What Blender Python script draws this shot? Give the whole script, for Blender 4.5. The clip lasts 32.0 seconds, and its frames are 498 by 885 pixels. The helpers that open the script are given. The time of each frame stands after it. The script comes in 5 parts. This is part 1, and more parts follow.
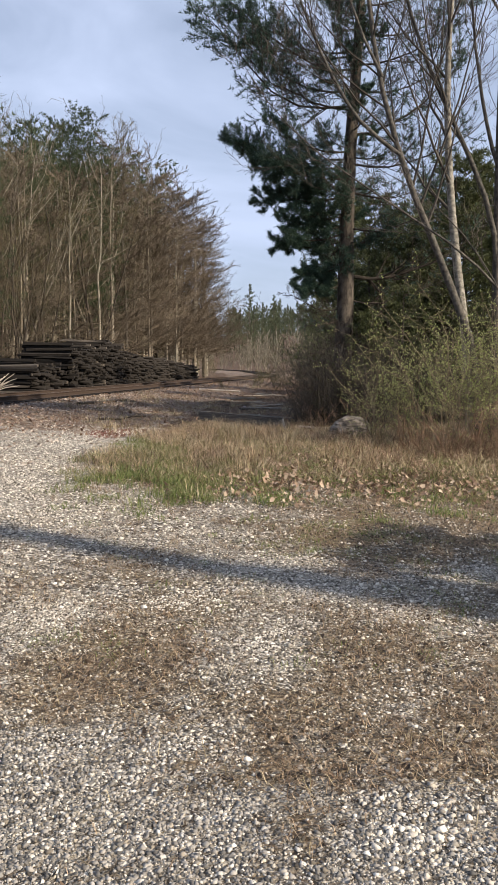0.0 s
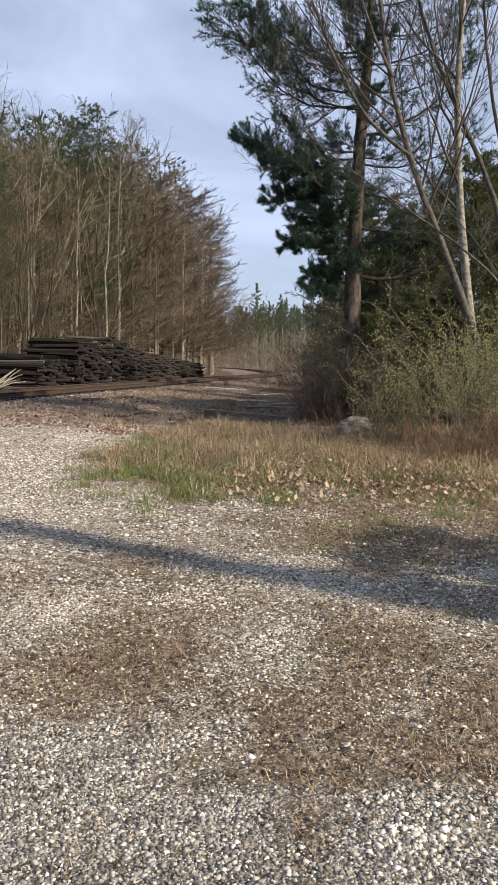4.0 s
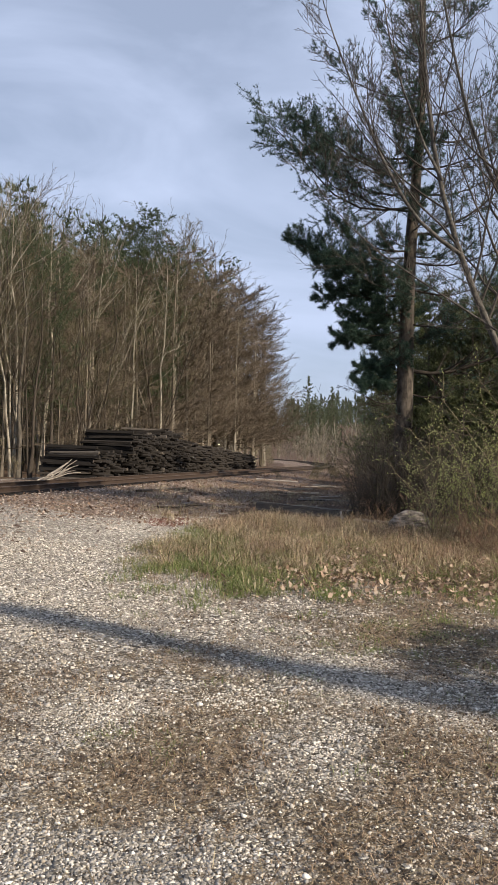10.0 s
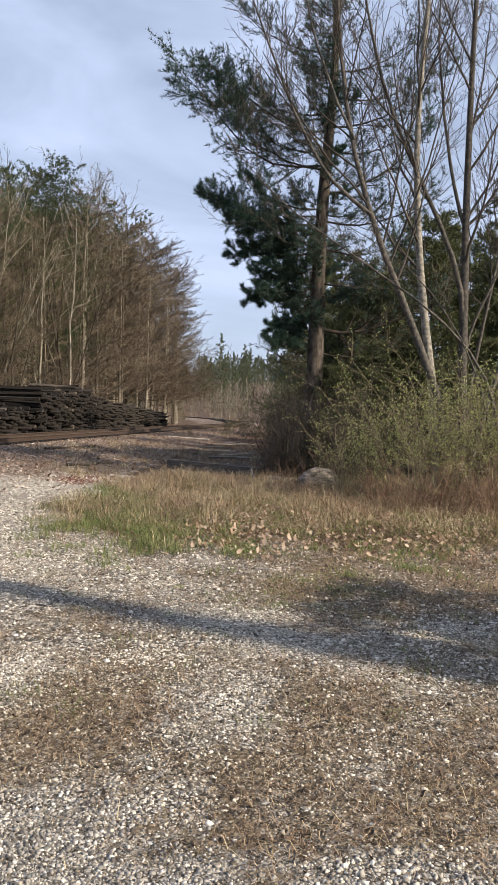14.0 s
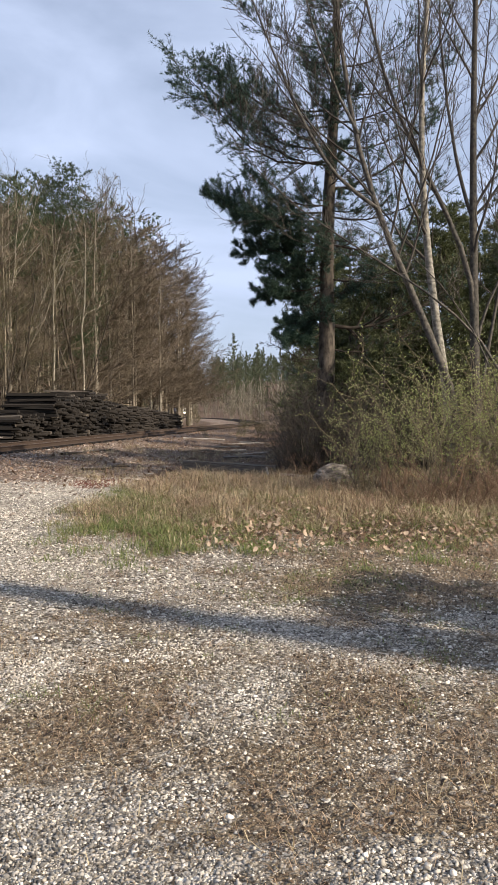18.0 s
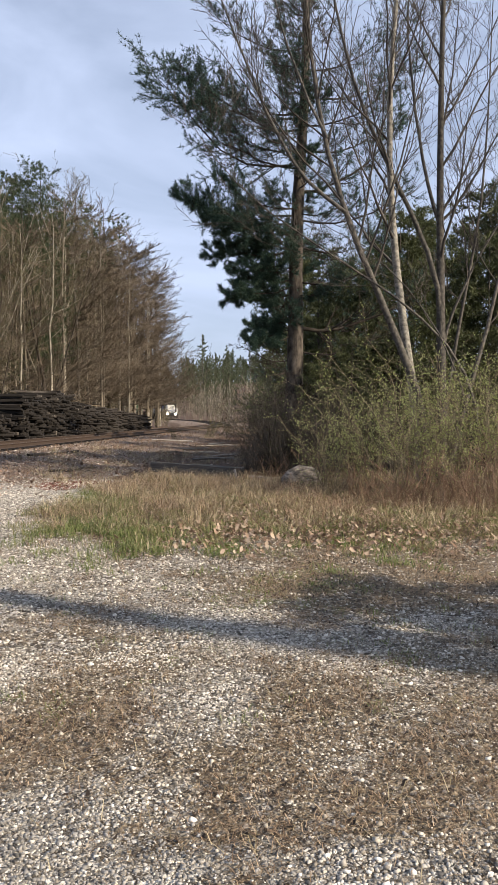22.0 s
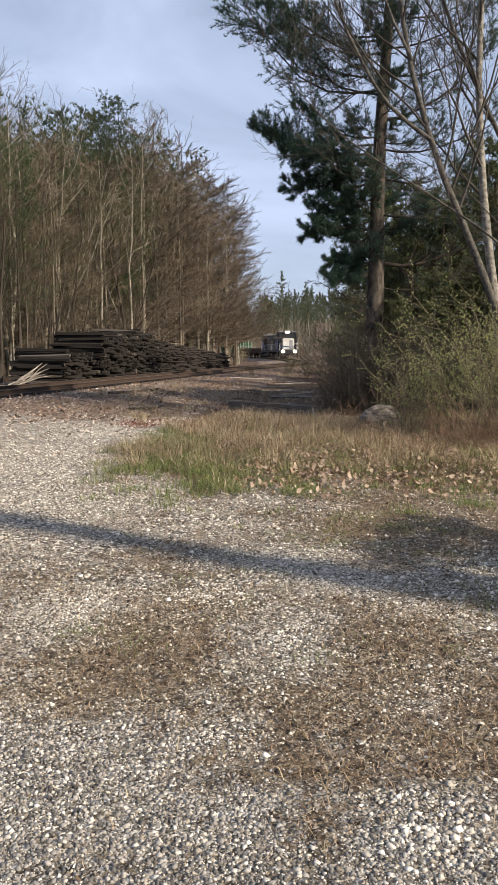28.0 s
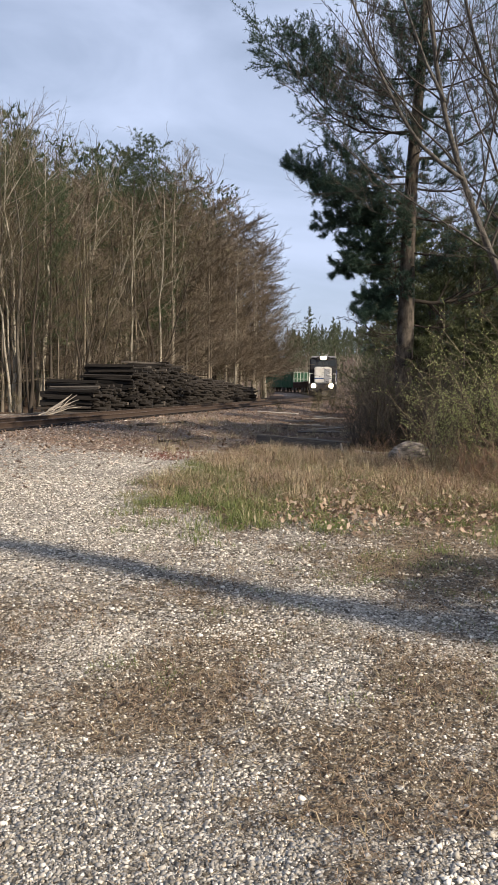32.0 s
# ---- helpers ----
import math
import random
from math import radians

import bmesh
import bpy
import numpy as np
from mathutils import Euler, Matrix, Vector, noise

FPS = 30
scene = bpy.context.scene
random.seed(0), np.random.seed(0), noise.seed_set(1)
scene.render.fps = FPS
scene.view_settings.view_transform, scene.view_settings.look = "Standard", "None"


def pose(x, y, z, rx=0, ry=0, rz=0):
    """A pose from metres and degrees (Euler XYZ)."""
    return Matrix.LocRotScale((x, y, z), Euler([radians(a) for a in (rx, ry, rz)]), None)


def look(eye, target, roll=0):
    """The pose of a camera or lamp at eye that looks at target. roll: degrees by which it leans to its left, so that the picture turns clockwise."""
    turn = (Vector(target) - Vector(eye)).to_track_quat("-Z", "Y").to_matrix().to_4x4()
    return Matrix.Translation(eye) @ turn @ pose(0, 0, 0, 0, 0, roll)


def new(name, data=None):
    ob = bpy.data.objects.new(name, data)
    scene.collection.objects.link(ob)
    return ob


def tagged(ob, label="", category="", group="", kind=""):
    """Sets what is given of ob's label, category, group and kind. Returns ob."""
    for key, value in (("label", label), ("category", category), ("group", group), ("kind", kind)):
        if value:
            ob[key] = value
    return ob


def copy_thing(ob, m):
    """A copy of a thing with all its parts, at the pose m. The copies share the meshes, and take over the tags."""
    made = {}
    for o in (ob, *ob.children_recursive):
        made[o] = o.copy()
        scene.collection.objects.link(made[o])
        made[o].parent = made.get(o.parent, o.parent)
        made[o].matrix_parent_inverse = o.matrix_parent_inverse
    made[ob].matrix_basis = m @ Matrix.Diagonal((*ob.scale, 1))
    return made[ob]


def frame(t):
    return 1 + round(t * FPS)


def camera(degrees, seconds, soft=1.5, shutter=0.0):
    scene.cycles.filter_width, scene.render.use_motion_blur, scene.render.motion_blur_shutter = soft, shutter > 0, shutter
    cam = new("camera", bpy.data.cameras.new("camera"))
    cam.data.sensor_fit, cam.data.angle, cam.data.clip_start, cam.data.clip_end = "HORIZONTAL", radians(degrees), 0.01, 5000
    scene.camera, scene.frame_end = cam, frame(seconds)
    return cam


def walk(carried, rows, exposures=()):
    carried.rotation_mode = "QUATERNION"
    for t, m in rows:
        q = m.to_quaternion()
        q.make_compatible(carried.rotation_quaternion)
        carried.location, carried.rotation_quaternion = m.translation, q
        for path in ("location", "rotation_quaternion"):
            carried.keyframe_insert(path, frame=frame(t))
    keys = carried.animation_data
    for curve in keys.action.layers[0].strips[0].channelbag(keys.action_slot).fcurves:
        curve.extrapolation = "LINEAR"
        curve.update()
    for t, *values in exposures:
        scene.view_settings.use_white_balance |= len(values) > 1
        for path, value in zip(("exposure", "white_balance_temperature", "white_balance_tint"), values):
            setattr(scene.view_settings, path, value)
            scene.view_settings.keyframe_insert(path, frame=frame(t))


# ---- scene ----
cam = camera(34.171, 32.0, 1.0)

# seconds, eye x y z, degrees of yaw to the left, pitch and roll
STAND = [
    (0.0, -0.008, 0.017, 1.575, -1.176, -5.468, 0.349),
    (0.5, -0.017, 0.012, 1.581, -1.199, -5.414, 1.317),
    (1.0, -0.012, 0.012, 1.578, -0.885, -5.357, 1.173),
    (1.5, -0.012, 0.015, 1.576, -0.830, -5.437, 0.935),
    (2.0, -0.014, 0.014, 1.575, -0.770, -5.566, 0.997),
    (2.5, -0.019, 0.015, 1.575, -0.702, -5.736, 0.940),
    (4.5, -0.022, 0.001, 1.578, -0.895, -5.329, 1.152),
    (5.0, -0.022, -0.005, 1.583, -1.144, -4.658, 0.984),
    (5.5, -0.019, -0.014, 1.587, -1.327, -4.229, 1.113),
    (6.0, -0.017, -0.012, 1.585, -1.396, -4.255, 1.268),
    (6.5, -0.011, -0.013, 1.587, -1.480, -4.518, 1.088),
    (7.0, -0.017, -0.009, 1.584, -1.686, -4.724, 1.122),
    (7.5, -0.017, -0.008, 1.584, -1.728, -4.968, 1.220),
    (8.0, -0.024, -0.002, 1.585, -1.673, -4.931, 1.176),
    (8.5, -0.034, 0.008, 1.585, -1.397, -2.382, -0.105),
    (9.0, -0.046, 0.015, 1.612, -0.359, 1.798, -0.656),
    (9.5, -0.078, 0.026, 1.602, 2.536, 2.446, 1.503),
    (10.0, -0.043, 0.007, 1.607, 2.913, 0.805, 1.426),
    (10.5, -0.020, 0.000, 1.600, 1.391, -0.868, 0.079),
    (11.0, -0.007, 0.004, 1.601, 0.040, -2.261, 0.485),
    (11.5, -0.009, 0.007, 1.600, -0.422, -3.276, 0.691),
    (12.0, -0.014, 0.008, 1.599, -0.242, -3.822, 0.928),
    (12.5, -0.017, 0.009, 1.602, -0.064, -3.604, 1.133),
    (13.0, -0.014, 0.005, 1.600, -0.000, -3.071, 1.000),
    (13.5, -0.011, 0.001, 1.604, -0.200, -2.515, 1.086),
    (14.0, -0.013, 0.006, 1.610, -3.349, -2.027, 1.742),
    (14.5, 0.010, -0.016, 1.600, -6.437, -1.370, 1.327),
    (15.0, 0.001, -0.019, 1.601, -4.969, -1.760, 0.649),
    (15.5, 0.011, -0.009, 1.602, -3.733, -1.964, 0.398),
    (17.5, 0.013, -0.008, 1.596, -2.380, -1.961, 0.214),
    (18.0, 0.019, -0.014, 1.594, -2.242, -2.084, -0.292),
    (18.5, 0.017, -0.022, 1.597, -2.318, -2.144, -0.290),
    (19.0, 0.016, -0.025, 1.601, -2.594, -2.244, 0.010),
    (19.5, 0.023, -0.028, 1.601, -2.765, -2.059, -0.062),
    (20.0, 0.029, -0.028, 1.597, -3.400, -2.303, -0.103),
    (20.5, 0.032, -0.030, 1.598, -4.019, -2.436, -0.112),
    (21.0, 0.033, -0.023, 1.598, -4.255, -2.231, 0.006),
    (21.5, 0.038, -0.030, 1.601, -4.425, -1.998, -0.014),
    (22.0, 0.037, -0.029, 1.603, -4.425, -1.976, 0.016),
    (22.5, 0.035, -0.021, 1.599, -4.331, -1.883, 0.389),
    (23.0, 0.034, -0.018, 1.602, -4.274, -1.592, 0.384),
    (23.5, 0.036, -0.020, 1.604, -4.206, -1.345, 0.140),
    (24.0, 0.036, -0.029, 1.606, -4.174, -1.395, 0.826),
    (24.5, 0.031, -0.022, 1.612, -3.816, -1.770, 1.481),
    (25.0, 0.030, -0.014, 1.607, -1.813, -2.952, 0.531),
    (25.5, 0.023, 0.020, 1.596, 1.288, -4.751, -0.504),
    (27.5, 0.039, 0.017, 1.602, 0.929, -6.122, -0.194),
    (28.0, 0.055, 0.027, 1.613, 1.122, -6.349, -0.113),
    (28.5, 0.066, 0.038, 1.611, 1.570, -6.866, 0.144),
    (29.0, 0.014, 0.029, 1.611, 1.250, -6.555, -0.292),
    (29.5, -0.013, 0.026, 1.612, 1.101, -6.251, 0.048),
    (30.0, -0.028, 0.024, 1.611, 1.556, -5.865, 1.163),
    (30.5, -0.039, 0.024, 1.617, 2.139, -5.565, 1.610),
    (31.0, -0.036, 0.028, 1.624, 2.686, -5.649, 1.828),
    (31.5, -0.015, 0.030, 1.619, 2.904, -5.229, 1.271),
    (32.0, -0.011, 0.019, 1.628, 2.926, -3.993, 0.752),
]


def aim(x, y, z, yaw, pitch, roll):
    a, b = radians(yaw), radians(pitch)
    return look((x, y, z), (x - math.sin(a) * math.cos(b), y + math.cos(a) * math.cos(b), z + math.sin(b)), roll)


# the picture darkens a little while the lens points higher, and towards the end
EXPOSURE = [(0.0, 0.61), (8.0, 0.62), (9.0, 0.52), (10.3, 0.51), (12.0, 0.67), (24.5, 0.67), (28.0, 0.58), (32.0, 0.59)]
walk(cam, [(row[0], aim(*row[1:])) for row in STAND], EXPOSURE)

# ---------------------------------------------------------------- light
SUN_EL, SUN_AZ = radians(31), math.atan2(0.85, -0.527)   # elevation; azimuth clockwise from +y
SUN_DIR = Vector((math.sin(SUN_AZ) * math.cos(SUN_EL), math.cos(SUN_AZ) * math.cos(SUN_EL), math.sin(SUN_EL)))
sun = new("sun", bpy.data.lights.new("sun", "SUN"))
sun.data.energy, sun.data.angle, sun.data.color = 5.0, radians(1.2), (1.0, 0.86, 0.68)
sun.matrix_world = look(SUN_DIR * 300, (0, 0, 0))

world = bpy.data.worlds.new("sky")
scene.world = world
world.use_nodes = True
wn, wl = world.node_tree.nodes, world.node_tree.links
wn.clear()
w_out, w_bg = wn.new("ShaderNodeOutputWorld"), wn.new("ShaderNodeBackground")
w_sky, w_tc, w_map, w_noise, w_ramp, w_mix = (wn.new(k) for k in (
    "ShaderNodeTexSky", "ShaderNodeTexCoord", "ShaderNodeMapping", "ShaderNodeTexNoise", "ShaderNodeValToRGB", "ShaderNodeMix"))
w_sky.sky_type, w_sky.sun_disc = "NISHITA", False
w_sky.sun_elevation, w_sky.sun_rotation = SUN_EL, SUN_AZ
w_sky.air_density, w_sky.dust_density, w_sky.ozone_density = 1.0, 1.6, 1.4
w_map.inputs["Scale"].default_value = (2.2, 2.2, 5.5)
w_noise.inputs["Scale"].default_value, w_noise.inputs["Detail"].default_value = 1.6, 6
w_noise.inputs["Distortion"].default_value = 0.6
w_ramp.color_ramp.elements[0].position, w_ramp.color_ramp.elements[1].position = 0.38, 0.72
w_ramp.color_ramp.elements[0].color, w_ramp.color_ramp.elements[1].color = (0.5, 0.5, 0.5, 1), (0.9, 0.9, 0.9, 1)
w_mix.data_type = "RGBA"
w_mix.inputs[7].default_value = (8.0, 9.3, 12.5, 1)
wl.new(w_tc.outputs["Generated"], w_map.inputs["Vector"])
wl.new(w_map.outputs["Vector"], w_noise.inputs["Vector"])
wl.new(w_noise.outputs["Fac"], w_ramp.inputs["Fac"])
wl.new(w_ramp.outputs["Color"], w_mix.inputs[0])
wl.new(w_sky.outputs["Color"], w_mix.inputs[6])
wl.new(w_mix.outputs[2], w_bg.inputs["Color"])
w_bg.inputs["Strength"].default_value = 0.057
wl.new(w_bg.outputs["Background"], w_out.inputs["Surface"])


# ---------------------------------------------------------------- materials
class Mat:
    """A node material with a principled shader and short ways to wire it."""

    def __init__(self, name, rough=0.8, metal=0.0):
        self.mat = bpy.data.materials.new(name)
        self.mat.use_nodes = True
        self.n, self.l = self.mat.node_tree.nodes, self.mat.node_tree.links
        self.bsdf = self.n["Principled BSDF"]
        self.bsdf.inputs["Roughness"].default_value, self.bsdf.inputs["Metallic"].default_value = rough, metal
        self.bsdf.inputs["Specular IOR Level"].default_value = 0.3

    def put(self, value, socket):
        if isinstance(value, bpy.types.NodeSocket):
            self.l.new(value, socket)
        elif isinstance(value, (tuple, list)):
            socket.default_value = (*value, 1) if len(value) == 3 and socket.type == "RGBA" else value
        else:
            socket.default_value = value

    def where(self):
        return self.n.new("ShaderNodeNewGeometry").outputs["Position"]

    def local(self):
        return self.n.new("ShaderNodeTexCoord").outputs["Object"]

    def noise(self, scale, detail=3, vec=None, rough=0.6, stretch=None):
        node = self.n.new("ShaderNodeTexNoise")
        node.inputs["Scale"].default_value, node.inputs["Detail"].default_value, node.inputs["Roughness"].default_value = scale, detail, rough
        vec = vec or self.local()
        if stretch:
            m = self.n.new("ShaderNodeMapping")
            m.inputs["Scale"].default_value = stretch
            self.l.new(vec, m.inputs["Vector"])
            vec = m.outputs["Vector"]
        self.l.new(vec, node.inputs["Vector"])
        return node.outputs["Fac"]

    def cells(self, scale, vec=None, out="Distance", feature="F1"):
        node = self.n.new("ShaderNodeTexVoronoi")
        node.feature = feature
        node.inputs["Scale"].default_value = scale
        self.l.new(vec or self.local(), node.inputs["Vector"])
        return node.outputs[out]

    def ramp(self, fac, *stops):
        node = self.n.new("ShaderNodeValToRGB")
        e = node.color_ramp.elements
        while len(e) < len(stops):
            e.new(0.5)
        for k, (p, c) in zip(e, stops):
            k.position, k.color = p, (*c, 1) if isinstance(c, tuple) else (c, c, c, 1)
        self.l.new(fac, node.inputs["Fac"])
        return node.outputs["Color"]

    def mix(self, fac, a, b, blend="MIX"):
        node = self.n.new("ShaderNodeMix")
        node.data_type, node.blend_type = "RGBA", blend
        self.put(fac, node.inputs[0]), self.put(a, node.inputs[6]), self.put(b, node.inputs[7])
        return node.outputs[2]

    def math(self, op, a, b=0.0, clamp=False):
        node = self.n.new("ShaderNodeMath")
        node.operation, node.use_clamp = op, clamp
        self.put(a, node.inputs[0]), self.put(b, node.inputs[1])
        return node.outputs[0]

    def attr(self, name):
        node = self.n.new("ShaderNodeAttribute")
        node.attribute_name = name
        return node.outputs["Fac"]

    def rand(self):
        return self.n.new("ShaderNodeObjectInfo").outputs["Random"]

    def island(self):
        return self.n.new("ShaderNodeNewGeometry").outputs["Random Per Island"]

    def color(self, value):
        self.put(value, self.bsdf.inputs["Base Color"])
        return self

    def bump(self, height, strength=0.4, distance=0.02):
        node = self.n.new("ShaderNodeBump")
        node.inputs["Strength"].default_value, node.inputs["Distance"].default_value = strength, distance
        self.put(height, node.inputs["Height"])
        self.l.new(node.outputs["Normal"], self.bsdf.inputs["Normal"])
        return self

    def glow(self, color, strength):
        self.put(color, self.bsdf.inputs["Emission Color"])
        self.bsdf.inputs["Emission Strength"].default_value = strength
        return self


def bark(name, dark, light, scale=9.0, stretch=(1, 1, 0.25)):
    m = Mat(name, 0.92)
    f = m.noise(scale, 5, stretch=stretch)
    c = m.ramp(f, (0.3, dark), (0.7, light))
    c = m.mix(m.math("MULTIPLY", m.rand(), 0.5), c, tuple(0.6 * v for v in dark))
    return m.color(c).bump(f, 0.6, 0.03).mat


def leafy(name, a, b, c, translucence=0.25):
    m = Mat(name, 0.6)
    base = m.ramp(m.island(), (0.0, a), (0.5, b), (1.0, c))
    base = m.mix(m.math("MULTIPLY", m.rand(), 0.45), base, tuple(0.7 * v for v in b))
    m.color(base)
    m.bsdf.inputs["Transmission Weight"].default_value = 0.0
    m.bsdf.inputs["Subsurface Weight"].default_value = 0.0
    t = m.n.new("ShaderNodeBsdfTranslucent")
    s = m.n.new("ShaderNodeMixShader")
    m.l.new(base, t.inputs["Color"])
    s.inputs[0].default_value = translucence
    m.l.new(m.bsdf.outputs[0], s.inputs[1]), m.l.new(t.outputs[0], s.inputs[2])
    m.l.new(s.outputs[0], m.n["Material Output"].inputs["Surface"])
    return m.mat


BARK_BROWN = bark("bark_brown", (0.10, 0.085, 0.066), (0.33, 0.285, 0.225))
BARK_GREY = bark("bark_grey", (0.05, 0.044, 0.036), (0.21, 0.188, 0.155))
BARK_PALE = bark("bark_pale", (0.17, 0.152, 0.122), (0.54, 0.49, 0.40), 5.0)
BARK_PINE = bark("bark_pine", (0.016, 0.013, 0.011), (0.16, 0.135, 0.11), 9.0, (1, 1, 0.45))
BARK_STEM = bark("bark_lichened", (0.028, 0.025, 0.022), (0.175, 0.158, 0.135), 16.0, (1, 1, 0.7))
BARK_POPLAR = bark("bark_poplar", (0.07, 0.064, 0.054), (0.36, 0.335, 0.285), 11.0, (1, 1, 1.2))
BARK_DARK = bark("bark_dark", (0.03, 0.024, 0.019), (0.085, 0.069, 0.054))
TWIG = bark("twig_brown", (0.05, 0.045, 0.024), (0.215, 0.188, 0.105), 3.0)
TWIG_RED = bark("twig_red_brown", (0.06, 0.047, 0.034), (0.235, 0.188, 0.135), 3.0)
TWIG_GREY = bark("twig_grey", (0.036, 0.031, 0.026), (0.125, 0.108, 0.09), 3.0)
TWIG_SHRUB = bark("shrub_twigs", (0.10, 0.082, 0.052), (0.34, 0.285, 0.19), 3.0)
TWIG_TAN = bark("twig_tan", (0.10, 0.085, 0.06), (0.30, 0.26, 0.19), 3.0)
NEEDLE = leafy("pine_needles", (0.024, 0.05, 0.036), (0.048, 0.088, 0.062), (0.09, 0.14, 0.10))
NEEDLE_OLIVE = leafy("shaded_needles", (0.042, 0.052, 0.022), (0.08, 0.094, 0.04), (0.145, 0.16, 0.07))
NEEDLE_DIM = leafy("distant_needles", (0.05, 0.064, 0.034), (0.085, 0.102, 0.054), (0.13, 0.148, 0.08))
NEEDLE_FAR = leafy("far_needles", (0.03, 0.046, 0.022), (0.056, 0.08, 0.036), (0.095, 0.12, 0.056))
BUD = leafy("young_leaves", (0.20, 0.25, 0.075), (0.34, 0.395, 0.14), (0.50, 0.54, 0.25), 0.45)
STRAW = leafy("dry_grass", (0.10, 0.075, 0.04), (0.34, 0.275, 0.155), (0.74, 0.63, 0.42), 0.25)
THATCH = leafy("brown_thatch", (0.07, 0.044, 0.027), (0.28, 0.188, 0.116), (0.55, 0.42, 0.28), 0.2)
OLIVE = leafy("olive_grass", (0.09, 0.088, 0.034), (0.21, 0.195, 0.08), (0.40, 0.36, 0.17), 0.3)
SCRAP = leafy("dark_scraps", (0.02, 0.014, 0.010), (0.06, 0.042, 0.028), (0.16, 0.11, 0.07), 0.1)
STEM_RED = leafy("dry_stems", (0.12, 0.07, 0.045), (0.20, 0.125, 0.08), (0.32, 0.22, 0.15), 0.15)
GRASS = leafy("green_grass", (0.085, 0.12, 0.03), (0.165, 0.205, 0.06), (0.32, 0.34, 0.14), 0.35)
LEAF = leafy("dead_leaves", (0.15, 0.08, 0.05), (0.36, 0.255, 0.175), (0.64, 0.53, 0.40), 0.2)


def ground_material():
    m = Mat("gravel_ground", 0.95)
    p = m.where()
    grit = m.noise(7, 6, p)
    fine = m.noise(55, 5, p)
    broad = m.noise(0.6, 5, p)

    def bed(scale, dark, mid, pale, gap):
        """Small stones in a dark bed; gap also paints the shade between them."""
        tone = m.ramp(m.cells(scale, p, "Color"), (0.15, dark), (0.45, mid), (0.75, pale))
        return m.mix(m.ramp(m.cells(scale, p, "Distance", "DISTANCE_TO_EDGE"), (0.03, 1.0), (0.16, 0.0)), tone, gap)

    small = bed(44, (0.12, 0.105, 0.088), (0.45, 0.41, 0.345), (0.86, 0.82, 0.745), (0.045, 0.033, 0.022))
    large = bed(21, (0.09, 0.08, 0.069), (0.44, 0.405, 0.345), (0.88, 0.845, 0.775), (0.035, 0.026, 0.018))
    grey = m.mix(m.ramp(m.noise(1.7, 4, p), (0.4, 0.0), (0.6, 1.0)), small, large)
    dusty = m.ramp(fine, (0.36, (0.14, 0.112, 0.08)), (0.64, (0.70, 0.645, 0.545)))
    grey = m.mix(m.ramp(grit, (0.50, 0.0), (0.58, 0.65)), grey, dusty)
    dirt = m.ramp(m.noise(26, 8, p, 0.8), (0.36, (0.022, 0.015, 0.009)), (0.5, (0.175, 0.128, 0.08)), (0.64, (0.52, 0.43, 0.30)))
    litter = m.ramp(m.noise(18, 7, p, 0.75), (0.34, (0.022, 0.014, 0.010)), (0.52, (0.10, 0.062, 0.04)), (0.74, (0.28, 0.19, 0.125)))
    ballast = bed(13, (0.09, 0.07, 0.055), (0.27, 0.21, 0.165), (0.52, 0.44, 0.36), (0.03, 0.023, 0.018))
    ballast = m.mix(m.ramp(m.noise(2.4, 6, p, 0.7), (0.5, 0.0), (0.68, 0.7)), ballast, (0.10, 0.068, 0.05))
    ballast = m.mix(m.ramp(m.noise(5.5, 7, p, 0.75), (0.46, 0.0), (0.56, 0.8)), ballast, m.ramp(fine, (0.3, (0.10, 0.058, 0.04)), (0.7, (0.34, 0.235, 0.175))))
    red = m.ramp(fine, (0.3, (0.10, 0.032, 0.02)), (0.7, (0.21, 0.075, 0.05)))

    def soft(name, spread=0.5):
        a = m.math("ADD", m.attr(name), m.math("MULTIPLY", m.math("ADD", m.math("SUBTRACT", m.noise(4.2, 9, p, 0.75), 0.5), m.math("MULTIPLY", m.math("SUBTRACT", m.noise(1.3, 3, p), 0.5), 0.5)), spread))
        return m.ramp(a, (0.42, 0.0), (0.58, 1.0))

    c = m.mix(m.math("MULTIPLY", soft("dirt", 1.7), m.ramp(m.cells(34, p, "Color"), (0.2, 0.55), (0.45, 1.0))), grey, dirt)
    # dark soil, with the shade between stones painted into it
    gaps = m.ramp(m.noise(17, 8, p, 0.85), (0.43, 1.0), (0.51, 0.0))
    c = m.mix(m.math("MULTIPLY", gaps, m.ramp(m.attr("dirt"), (0.1, 0.3), (0.45, 0.85))), c, m.ramp(fine, (0.3, (0.018, 0.013, 0.009)), (0.7, (0.075, 0.055, 0.036))))
    c = m.mix(soft("ballast", 0.9), c, ballast)
    c = m.mix(soft("litter", 0.9), c, litter)
    c = m.mix(soft("red", 1.1), c, red)
    c = m.mix(m.ramp(broad, (0.35, 0.0), (0.7, 0.5)), c, m.mix(0.5, c, (0.10, 0.075, 0.05)))
    h = m.math("ADD", m.math("MULTIPLY", m.cells(30, p, "Distance", "DISTANCE_TO_EDGE"), 1.6), m.math("ADD", fine, m.math("MULTIPLY", grit, 1.5)))
    return m.color(c).bump(h, 1.0, 0.03).mat


def stone_material():
    m = Mat("loose_stone", 0.85)
    c = m.ramp(m.island(), (0.0, (0.05, 0.044, 0.036)), (0.3, (0.17, 0.148, 0.118)), (0.6, (0.35, 0.31, 0.25)), (0.85, (0.52, 0.47, 0.39)), (1.0, (0.74, 0.69, 0.60)))
    return m.color(c).bump(m.noise(90, 3), 0.4, 0.004).mat


